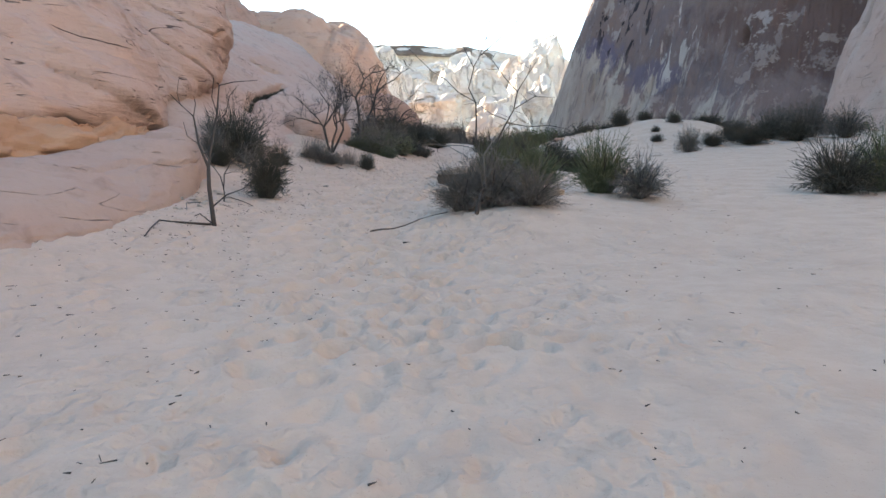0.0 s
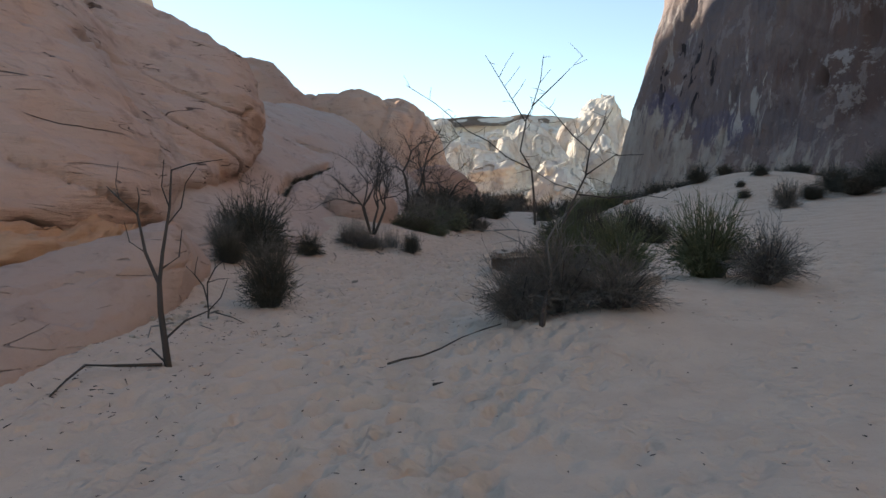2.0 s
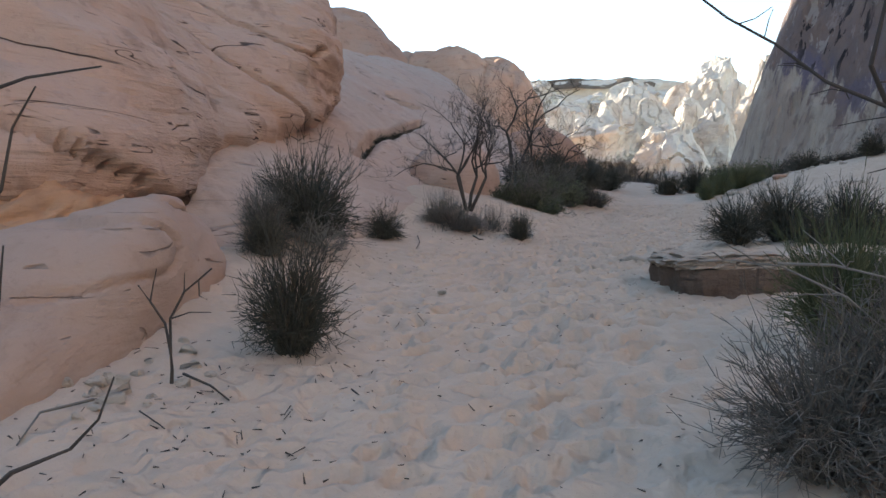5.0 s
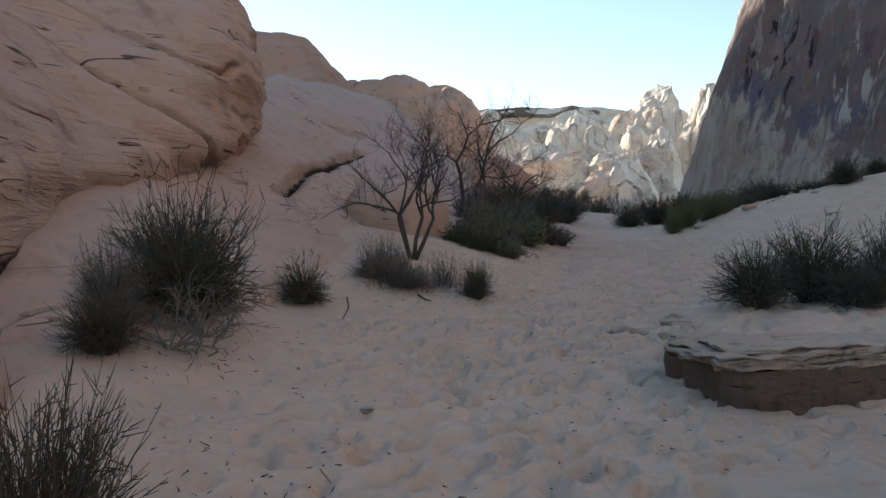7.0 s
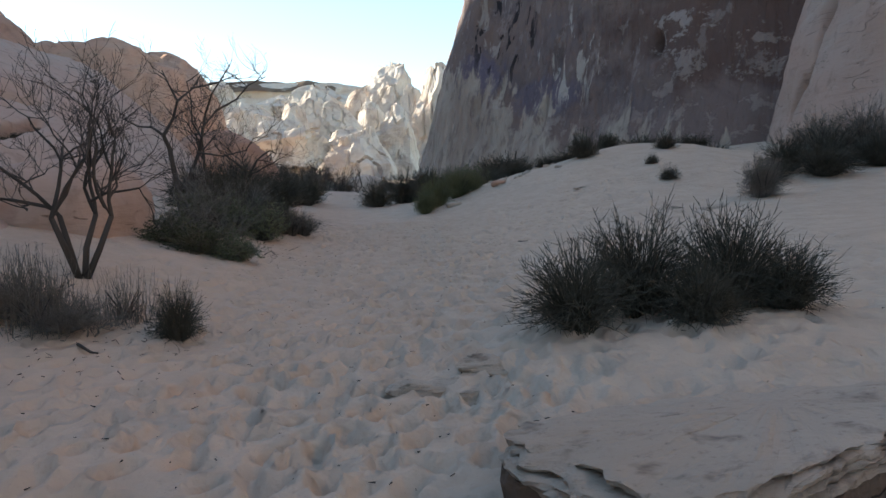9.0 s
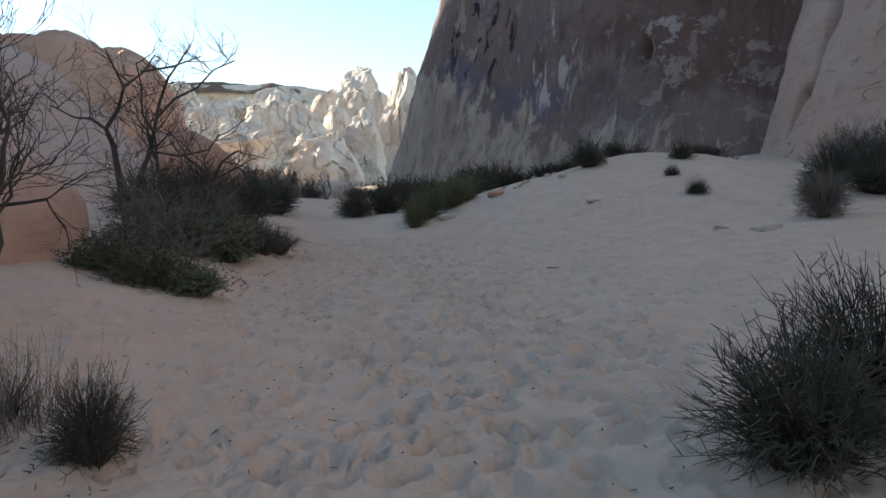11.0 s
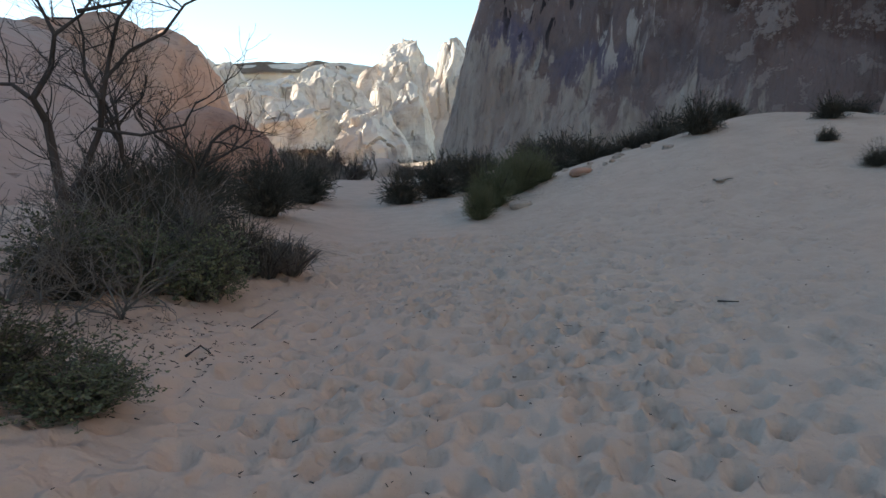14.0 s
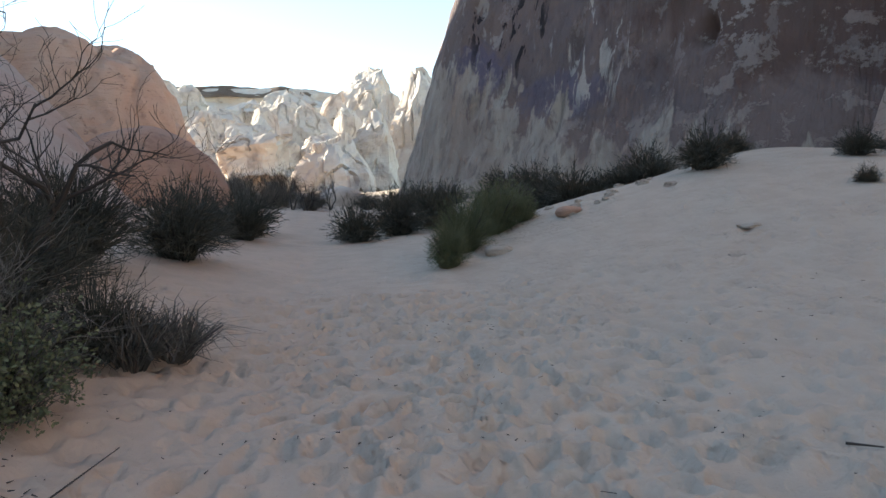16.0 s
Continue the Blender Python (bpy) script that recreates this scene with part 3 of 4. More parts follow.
# ---- unseen cliffs and ridge added behind and to the west to cast shade ----
# crest steps down so sun reaches only the left rim of the wall
tagged(rock_loft("unseen_shade_cliff", [
    (-90, 190, 3, -110, 190, 12, 0), (-90, 180, 3, -110, 180, 34, 0), (-90, 172, 3, -110, 172, 54, 0), (-90, 164, 3, -110, 164, 58, 0), (-90, 159, 3, -110, 159, 58, 0), (-90, 155.5, 3, -110, 155.5, 58, 0), (-90, 152.9, 3, -110, 152.9, 60, 0), (-90, 150.3, 3, -110, 150.3, 81, 0),
    (-90, 147, 3, -110, 147, 83, 0), (-90, 140, 3, -110, 140, 83, 0), (-90, 130, 3, -110, 130, 83, 0), (-90, 112, 3, -110, 112, 79, 0), (-88, 90, 3, -108, 90, 70, 0), (-82, 62, 3, -105, 62, 62, 0), (-72, 34, 2, -100, 34, 58, 0), (-60, 8, 1, -84, 6, 54, 0), (-48, -24, 0, -68, -36, 44, 0), (-20, -50, -2, -28, -74, 20, 0), (24, -54, -2, 30, -76, 14, 0)],
    SLICKROCK, 300, 40, 0.9, 1.1, lambda p: 0.6 * fbm(p * 0.06, 4, 71), 0.0, 20.0), "unseen high cliffs added to shade the canyon", "cliff", kind="structure")
# added ridge, hidden by the boulder, that keeps sun off the domes
tagged(rock_loft("unseen_shade_ridge", [(-46, 40, 4, -56, 42, 24, 0), (-45, 56, 4, -55, 57, 31, 0), (-45, 70, 4, -55, 70, 32, 0), (-45, 80, 4, -55, 80, 30, 0), (-46, 87, 4, -55, 87, 21, 0), (-47, 93, 4, -55, 94, 8, 0)],
    SLICKROCK, 70, 30, 0.9, 1.2, lambda p: 0.8 * fbm(p * 0.1, 4, 73), 0.0, 10.0), "unseen ridge added behind the great boulder to shade the domes", "rock")


# ---- far cliffs ----
def far_cliffs():
    rnd = random.Random(12)
    mesa = tagged(rock_loft("mesa", [
        (-330, 300, 8, -360, 350, 70, 0), (-200, 315, 8, -215, 362, 66, 0), (-120, 320, 8, -110, 362, 65.5, 0), (-60, 318, 8, -50, 362, 64.5, 0), (-20, 320, 8, -18, 362, 62.5, 0), (20, 318, 8, 24, 360, 54, 0), (120, 310, 8, 130, 360, 60, 0)],
        PALEROCK, 220, 50, 0.8, 1.3, lambda p: 5.0 * fbm(p * np.array([0.03, 0.03, 0.05]), 5, 81) * (p[:, 2] < 60), 0.0, 40.0), "broken sandstone mesa with a flat cap, its shade painted dark", "mesa")
    # shaded band along the mesa top, its shade put into a dark rock colour
    tagged(rock_loft("caprock", [
        (-330, 345, 64, -360, 352, 72, 0), (-215, 357, 62, -215, 364, 68.5, 0), (-110, 356, 61.5, -110, 364, 67.5, 0), (-50, 356, 61, -50, 364, 66, 0), (-25, 358, 60, -22, 364, 63, 0)],
        BROWNROCK, 160, 14, 0.8, 1.3, lambda p: 1.0 * fbm(p * 0.08, 4, 85), 0.0, 30.0, mesa), "flat caprock of the mesa, darkened for its shade")
    spots = [
        (1.0, 224, 30.1, 8.2, 19.5, 0.3, 10), (11.6, 194, 19.0, 6.6, 17.5, 0.1, 8), (-24.0, 271, 37.2, 12.6, 14.2, 0.1, 24), (-13.0, 179, 21.0, 4.5, 5.8, 0.2, 10), (-20.1, 224, 30.0, 6.5, 7.5, 0.2, 10),
        (-21.8, 159, 15.1, 7.2, 4.0, 0.0, 10), (-6.5, 131, 8.9, 7.4, 8.3, 0.55, 16), (-21.3, 204, 23.6, 5.1, 7.4, 0.2, 10), (-36.7, 241, 33.1, 7.3, 7.4, 0.2, 9), (1.2, 174, 17.0, 4.7, 7.9, 0.45, 9),
        (-8.8, 231, 31.2, 4.5, 10.3, 0.2, 10), (-56.5, 254, 36.5, 7.4, 8.4, 0.2, 10), (-39.1, 214, 27.3, 4.9, 7.9, 0.2, 9), (-40.2, 191, 21.5, 6.3, 6.5, 0.2, 11), (-24.1, 184, 21.4, 3.5, 5.8, 0.2, 9),
        (-5.8, 204, 19.9, 4.4, 9.8, 0.25, 9), (-10.3, 159, 15.1, 3.4, 4.1, 0.3, 9), (-64.6, 244, 34.1, 8.3, 10.9, 0.2, 10), (-70.9, 234, 31.5, 8.0, 12.2, 0.2, 10), (6.5, 214, 22.6, 3.6, 11.9, 0.2, 9),
        (-24.9, 174, 20.0, 4.3, 4.1, 0.15, 9)]
    for k, (x, y, z, rx, rz, taper, cuts) in enumerate(spots):
        tagged(rock_block("sandstone_outcrop", (x, y, z), (rx * 1.25, rx * 1.2, rz * 0.92), PALEROCK, 44, cuts + 6, 140 + k, 0.085, taper, footing=2.4), "pale sunlit sandstone outcrop, fissured", "rock", "far outcrops")
    tagged(rock_loft("talus_slope", [(-190, 150, 4, -190, 330, 44, 0), (-110, 165, 4, -110, 335, 50, 0), (-50, 178, 5, -50, 335, 50, 0), (0, 190, 6, 0, 335, 38, 0), (60, 190, 6, 60, 330, 28, 0)],
                     PALEROCK, 150, 70, 1.0, 1.0, lambda p: 3.0 * fbm(p * 0.06, 5, 91), 0.0, 20.0), "broken pale rock slope below the mesa", "slope", kind="structure")
    for k in range(60):
        y = rnd.uniform(225, 335)
        x = rnd.uniform(-150, 10) * y / 300
        z = 4 + (y - 185) * 0.27 * min(1, max(0.3, (40 - x) / 60))
        r = rnd.uniform(5, 12)
        tagged(rock_block("sandstone_outcrop", (x, y, z - 5), (r * 1.2, r * rnd.uniform(0.8, 1.2), r * rnd.uniform(0.6, 0.95)), PALEROCK, 22, rnd.choice((10, 12, 14)), 200 + k, 0.09, 0.2, footing=2.0),
               "pale sunlit sandstone outcrop, fissured", "rock", "far outcrops")


far_cliffs()
tagged(rock_dome("boulder", (-3.6, 76, 3.6), (1.9, 1.5, 1.5), PALEROCK, 24, 2.3, 0.1, 0.4, 9), "whitish boulder at the end of the sandy path", "rock")


# ---- plants ----
def shrub_meshes(kind, seed):
    """A shrub one metre wide and high: stems that fan out from a narrow base into a ragged dome of fine twigs."""
    rnd = random.Random(seed)
    count, base, widest, arch, mat, thick, sides = {
        "broom": (900, 0.13, 92, 0.14, STEM_GREEN, 0.0042, 2), "grey": (620, 0.06, 98, 0.16, STEM_GREY, 0.0034, 4), "dark": (640, 0.09, 99, 0.15, STEM_DARK, 0.0044, 3),
        "tuft": (330, 0.06, 92, 0.40, STEM_GREY, 0.0048, 0), "far": (400, 0.12, 100, 0.12, STEM_DARK, 0.009, 3), "leafy": (430, 0.12, 99, 0.14, STEM_GREY, 0.0045, 2),
        "sparse": (210, 0.36, 40, 0.04, STEM_GREY, 0.0045, 1)}[kind]
    fine, wood, leaves = Tubes(), Tubes(), Tubes()
    lobes = []
    for k in range(9 if kind != "far" else 7):
        a, polar = 2.4 * k + rnd.uniform(-0.4, 0.4), radians(widest) * math.sqrt(rnd.random())
        lobes.append((Vector((math.sin(polar) * math.cos(a), math.sin(polar) * math.sin(a), math.cos(polar))), rnd.uniform(0.72, 1.12)))
    for k in range(count):
        lobe, size = rnd.choice(lobes)
        a, polar = rnd.uniform(0, 2 * math.pi), radians(widest) * rnd.random() ** 0.42
        d = Vector((math.sin(polar) * math.cos(a), math.sin(polar) * math.sin(a), math.cos(polar)))
        d = (d + lobe * rnd.uniform(0.0, 0.9)).normalized()
        r = size * (1 - 0.62 * rnd.random() ** 1.7) * (1.12 if rnd.random() < 0.05 else 1.0)
        tip = Vector((0.54 * r * d.x, 0.54 * r * d.y, max(0.06, 0.98 * r * (0.16 + 0.84 * max(d.z, -0.1)))))
        foot = Vector((base * d.x * rnd.uniform(0.3, 1.2) + rnd.gauss(0, 0.02), base * d.y * rnd.uniform(0.3, 1.2) + rnd.gauss(0, 0.02), rnd.uniform(-0.02, 0.10)))
        if kind == "sparse":
            foot = Vector((tip.x * 1.1 + rnd.gauss(0, 0.2), tip.y * 1.1 + rnd.gauss(0, 0.2), -0.02))
            tip = foot + Vector((rnd.gauss(0, 0.12), rnd.gauss(0, 0.12), rnd.uniform(0.15, 1.0)))
        mid = foot.lerp(tip, 0.55) + Vector((rnd.gauss(0, 0.025), rnd.gauss(0, 0.025), arch * rnd.uniform(0.2, 1.0)))
        if rnd.random() < 0.3 and kind != "sparse":
            foot = foot.lerp(mid, 0.6)
        fine.add([foot, foot.lerp(mid, 0.6) + Vector((rnd.gauss(0, 0.012), rnd.gauss(0, 0.012), 0.02)), mid, tip], thick * rnd.uniform(0.8, 1.6), 0.0014)
        along = (tip - mid).normalized()
        for _ in range(sides):
            q = mid.lerp(tip, rnd.uniform(-0.2, 0.95))
            e = q + (along * 0.9 + Vector((rnd.gauss(0, 0.6), rnd.gauss(0, 0.6), rnd.gauss(0.15, 0.5)))).normalized() * rnd.uniform(0.05, 0.15)
            fine.add([q, e], thick * 0.75, 0.0013)
            if kind == "leafy":
                for _ in range(7):
                    leaves.leaf(q.lerp(e, rnd.random()) + Vector((rnd.gauss(0, 0.012), rnd.gauss(0, 0.012), rnd.gauss(0, 0.012))), rnd.uniform(0.022, 0.042), rnd)
    for k in range(13):
        a = rnd.uniform(0, 2 * math.pi)
        e = Vector((0.30 * math.cos(a), 0.30 * math.sin(a), rnd.uniform(0.25, 0.6)))
        wood.add([(0.03 * math.cos(a), 0.03 * math.sin(a), -0.06), e * 0.4 + Vector((0, 0, 0.05)), e], 0.018, 0.004, 5)
    return fine, wood, leaves, mat


def make_shrub(kind, seed):
    fine, wood, leaves, mat = shrub_meshes(kind, seed)
    root = new("shrub")
    fine.make("crown", mat, root)
    wood.make("woody_base", WOOD_DARK, root, "dark woody base")
    if leaves.faces:
        leaves.make("foliage", LEAF, root, "small pale green leaves")
    return root


SHRUB_LABELS = {
    "broom": ("bushy green broom-like desert shrub on the sand", "shrub"), "grey": ("grey half-dead twiggy desert shrub on the sand", "shrub"),
    "dark": ("dense dark green wiry desert shrub on the sand", "shrub"), "leafy": ("leafy grey-green desert shrub with small pale leaves", "shrub"),
    "tuft": ("tuft of arching grey-green desert grass", "grass"),
    "far": ("dark grey-green desert shrub on the dune", "shrub"),
    "sparse": ("sparse low grey scrub with upright dry stems", "shrub")}
SHRUBS = {}
for kind in SHRUB_LABELS:
    SHRUBS[kind] = [make_shrub(kind, 10 * len(SHRUBS) + s) for s in range(1, 3 if kind == "tuft" else 4)]
USED = {}


def shrub(kind, x, y, width, height, sink=0.04):
    n = USED.get(kind, 0)
    USED[kind] = n + 1
    z = surface(x, y) - sink
    m = pose(x, y, z, 0, 0, (n * 77 + 13 * width * 10) % 360) @ Matrix.Diagonal((width, width, 1.08 * height, 1))
    if n < len(SHRUBS[kind]):
        ob = SHRUBS[kind][n]
        ob.matrix_basis = m
    else:
        ob = copy_thing(SHRUBS[kind][n % len(SHRUBS[kind])], Matrix.Identity(4))
        ob.matrix_basis = m
    return tagged(ob, *SHRUB_LABELS[kind])


for kind, x, y, w, h in (
        # beside the first bend
        ("grey", 0.06, 7.3, 1.05, 0.85), ("grey", 0.45, 7.5, 1.15, 1.0), ("grey", 1.05, 7.45, 1.15, 0.72), ("broom", 0.5, 9.55, 1.1, 1.15), ("broom", 1.1, 9.7, 1.2, 1.15), ("broom", 2.25, 9.7, 1.25, 1.2), ("grey", 2.85, 9.1, 1.05, 0.85),
        ("dark", -3.4, 8.45, 0.85, 1.12),
        # under the boulder
        ("dark", -5.6, 12.3, 1.5, 1.55), ("dark", -6.3, 12.9, 1.3, 1.2), ("dark", -5.45, 11.0, 0.75, 0.6), ("grey", -5.9, 11.6, 0.8, 0.9), ("dark", -5.55, 14.6, 0.75, 0.72),
        # round the bare tree
        ("sparse", -4.9, 16.2, 0.8, 0.7), ("sparse", -5.3, 16.7, 0.8, 0.6), ("grey", -4.6, 16.1, 0.9, 0.42), ("grey", -5.2, 16.3, 0.9, 0.45), ("sparse", -4.2, 16.5, 0.6, 0.55), ("dark", -3.58, 16.1, 0.55, 0.62),
        # the thicket
        ("leafy", -4.0, 20.5, 0.95, 0.5), ("leafy", -4.5, 20.5, 1.1, 0.58), ("leafy", -5.1, 20.9, 1.0, 0.5), ("leafy", -4.1, 23.6, 1.15, 0.9), ("leafy", -4.6, 23.3, 1.1, 0.9), ("leafy", -5.3, 23.4, 1.1, 0.75), ("dark", -5.0, 22.6, 0.9, 0.6), ("dark", -4.0, 24.9, 1.0, 0.95), ("tuft", -3.52, 25.35, 1.5, 0.62), ("tuft", -3.72, 24.9, 1.2, 0.7), ("dark", -4.5, 24.2, 1.2, 1.1),
        ("dark", -5.0, 25.2, 2.0, 1.3), ("dark", -5.6, 27.3, 1.6, 1.2), ("dark", -4.8, 30.6, 1.9, 1.4), ("dark", -5.6, 28.5, 2.2, 1.6), ("far", -4.9, 37.6, 2.0, 1.35), ("far", -4.6, 35.6, 1.5, 1.1), ("far", -5.4, 34.2, 1.8, 1.5),
        ("dark", -6.2, 26.8, 1.8, 1.5),
        # grey scrub where the path leaves the canyon
        ("grey", -9.5, 62, 3.2, 2.2), ("grey", -7.2, 60, 3.0, 2.0), ("grey", -5.0, 63, 2.8, 1.8), ("grey", -10.5, 68, 3.6, 2.8), ("grey", -7.6, 70, 3.6, 2.8), ("grey", -1.5, 66, 2.6, 1.6), ("far", 0.2, 62, 2.4, 1.4),
        # scrub at the foot of the wall
        ("far", 2.4, 40.0, 2.2, 1.2), ("far", 3.9, 41.0, 2.4, 1.3), ("far", 5.6, 39.8, 2.2, 1.1), ("far", 7.6, 40.5, 2.4, 1.2), ("far", 4.6, 44.5, 2.6, 1.5), ("far", 9.6, 40.0, 2.2, 1.0), ("far", 8.2, 36.0, 1.6, 0.8),
        # over the ledge
        ("dark", 0.0, 15.1, 1.1, 0.82), ("dark", 0.62, 15.4, 1.15, 1.05), ("dark", 0.95, 14.9, 0.8, 0.7), ("dark", 1.5, 15.5, 1.2, 1.05), ("dark", 2.0, 15.4, 0.95, 0.72),
        # down the eastern side
        ("broom", -0.45, 30.5, 0.85, 0.95), ("broom", 0.0, 31.5, 1.3, 1.25), ("broom", 0.75, 32.5, 1.4, 1.15), ("broom", 1.35, 32.6, 0.7, 0.7), ("leafy", 1.6, 36.0, 1.8, 1.2), ("far", -2.0, 36.4, 1.5, 1.2), ("far", -0.9, 37.6, 1.9, 1.4), ("far", 0.3, 39.0, 2.0, 1.4),
        ("far", 2.2, 36.4, 1.5, 0.8), ("far", 3.4, 36.0, 1.8, 1.0), ("far", 4.5, 35.4, 1.5, 0.75), ("far", 5.2, 35.2, 1.5, 0.7), ("far", 5.0, 32.3, 1.2, 1.0), ("far", 6.4, 33.8, 1.1, 0.6),
        ("dark", 6.05, 27.7, 0.62, 0.48), ("far", 6.25, 29.4, 0.45, 0.36), ("far", 7.3, 31.0, 0.8, 0.6), ("grey", 6.6, 24.0, 1.05, 1.1), ("dark", 9.2, 25.8, 1.7, 0.9), ("dark", 8.9, 26.9, 1.4, 1.1),
        ("dark", 10.4, 27.4, 1.8, 1.2), ("grey", 12.4, 28.8, 2.4, 1.8), ("dark", 11.2, 26.5, 1.6, 1.1), ("grey", 13.4, 27.5, 2.0, 1.5), ("grey", 11.6, 29.8, 2.0, 1.5), ("dark", 7.9, 25.9, 1.1, 0.7), ("dark", 6.3, 10.0, 1.5, 1.2), ("broom", 7.2, 10.4, 1.5, 1.4), ("far", 9.4, 33.5, 1.4, 0.6), ("far", 11.0, 35.5, 1.8, 0.8),
        ("far", 9.5, 46.0, 2.4, 1.6), ("far", 5.0, 52.0, 2.6, 1.6), ("far", 3.0, 58.0, 2.6, 1.6), ("far", 1.0, 54.0, 2.4, 1.5), ("far", 12.5, 47.0, 2.4, 1.5)):
    shrub(kind, x, y, w, h)


def crack_tufts():
    """Small dry plants rooted along the slanting crack of the slope."""
    data = SLOPE.data
    tree = BVHTree.FromPolygons([v.co for v in data.vertices], [tuple(p.vertices) for p in data.polygons])
    line = spline([(-8.3, 19.0), (-9.3, 21.9), (-10.3, 26.0), (-11.3, 30.0)], 15)
    rnd = random.Random(4)
    for k, (x, y) in enumerate(line):
        found = tree.ray_cast(Vector((x, y, 40)), Vector((0, 0, -1)))[0]
        if found is None:
            continue
        wide = rnd.uniform(0.22, 0.52)
        tuft = copy_thing(SHRUBS["dark"][k % 3], Matrix.Identity(4))
        tuft.matrix_basis = pose(x, y, found.z - 0.04, 0, 0, 70 * k) @ Matrix.Diagonal((wide, wide, wide * 0.7, 1))
        tagged(tuft, "small dry tuft growing in the rock crack", "plant", "plants along the crack")


crack_tufts()


# ---- bare trees ----
def grow(tubes, rnd, p, d, length, r, depth, spread=0.55, lift=0.12, sides=6):
    """One crooked limb with its forks and side twigs."""
    pts, n = [p], 5
    for k in range(n):
        d = (d + Vector((rnd.gauss(0, 0.22), rnd.gauss(0, 0.22), rnd.gauss(lift * 0.5, 0.14)))).normalized()
        p = p + d * (length / n)
        pts.append(p)
    r1 = max(0.0022, r * (0.6 if depth else 0.3))
    tubes.add(pts, r, r1, max(3, sides))
    if depth == 0:
        return
    for k in range(rnd.choice((3, 3, 4))):
        at = 5 if k == 0 else rnd.choice((1, 2, 3, 3, 4, 5))
        side = Vector((rnd.gauss(0, 1), rnd.gauss(0, 1), rnd.gauss(0.1, 0.55))).normalized()
        thin = max(0.0028, (r + (r1 - r) * at / 5) * rnd.uniform(0.5, 0.85))
        grow(tubes, rnd, pts[at], (d + side * spread * rnd.uniform(0.8, 1.6)).normalized(), length * rnd.uniform(0.5, 0.82), thin, depth - 1, spread, lift, sides - 1)


def bare_tree(x, y, height, seed, stems, label, mat=WOOD_DARK, radius=0.05, depth=3, lean=(0, 0), spread=0.6, fork=0.28):
    rnd = random.Random(seed)
    root = thing("bare_tree", label, "tree", at=pose(x, y, surface(x, y) - 0.05))
    for k in range(stems):
        a = 2 * math.pi * k / stems + rnd.uniform(-0.4, 0.4)
        d = Vector((lean[0] + 0.4 * math.cos(a), lean[1] + 0.4 * math.sin(a), 1)).normalized()
        p = Vector((0.04 * math.cos(a), 0.04 * math.sin(a), 0))
        q = p + d * height * fork + Vector((rnd.gauss(0, 0.05), rnd.gauss(0, 0.05), 0))
        trunk = Tubes()
        trunk.add([p, p.lerp(q, 0.5) + Vector((rnd.gauss(0, 0.03), rnd.gauss(0, 0.03), 0)), q], radius, radius * 0.72, 8)
        trunk.make("trunk", mat, root, smooth=True)
        for _ in range(2):
            side = Vector((rnd.gauss(0, 1), rnd.gauss(0, 1), 0.1)).normalized()
            limb = Tubes()
            grow(limb, rnd, q, (d + side * spread).normalized(), height * 0.30, radius * 0.6, depth, spread)
            limb.make("branch", mat, root)
    return root


bare_tree(-5.1, 17.7, 2.9, 4, 4, "leafless grey-brown mesquite tree with many thin twigs", radius=0.042, depth=4, lean=(0.05, -0.05), spread=0.75)


def thicket_tree():
    """The large bare mesquite: two crooked stems with long limbs."""
    root = thing("bare_tree", "large leafless mesquite with crooked dark limbs above the thicket", "tree", at=pose(-6.1, 25.2, 2.1))
    limbs = [
        [(-0.01, -0.12, 0.65), (-0.10, 0.00, 0.96), (-0.21, 0.12, 1.55), (-0.26, -0.06, 1.82), (-0.07, 0.06, 2.18), (0.10, -0.12, 2.54), (0.39, 0.00, 2.80), (0.59, 0.12, 3.15)],
        [(-0.26, -0.12, 1.82), (-0.52, 0.00, 2.01), (-0.85, 0.12, 2.05), (-1.15, -0.06, 2.24)],
        [(0.10, -0.12, 2.54), (-0.09, 0.00, 2.92), (-0.25, 0.12, 3.25)],
        [(0.39, -0.12, 2.80), (0.90, 0.00, 2.91), (1.39, 0.12, 3.12)],
        [(0.14, -0.12, 0.71), (0.23, 0.00, 0.94), (0.42, 0.12, 1.42), (0.55, -0.06, 1.75), (0.64, 0.06, 2.29), (0.85, -0.12, 2.68), (1.04, 0.00, 3.00), (1.21, 0.12, 3.33)],
        [(0.59, -0.12, 1.95), (0.91, 0.00, 2.34), (1.30, 0.12, 2.56), (1.63, -0.06, 2.84), (1.99, 0.06, 3.03)],
        [(0.55, -0.12, 1.75), (0.35, 0.00, 2.10), (0.33, 0.12, 2.57), (0.31, -0.06, 2.97)],
        [(0.42, -0.12, 1.42), (0.95, 0.00, 1.32), (1.44, 0.12, 1.43), (1.67, -0.06, 1.69)],
    ]
    rnd = random.Random(6)
    for n, pts in enumerate(limbs):
        t = Tubes()
        thick = (0.075, 0.032, 0.026, 0.026, 0.055, 0.028, 0.024, 0.024)[n]
        if n in (0, 4):
            pts = [(pts[0][0] + 0.05, pts[0][1], -0.15)] + pts
        t.add(pts, thick, 0.010, 7)
        for k in range(2, len(pts)):
            for _ in range(2):
                p = Vector(pts[k - 1]).lerp(Vector(pts[k]), rnd.random())
                d = Vector((rnd.gauss(0, 1), rnd.gauss(0, 1), rnd.gauss(0.4, 0.6))).normalized()
                grow(t, rnd, p, d, rnd.uniform(0.35, 0.7), 0.011, 2, 0.7, 0.12, 4)
        t.make("branch", WOOD_DARK, root)


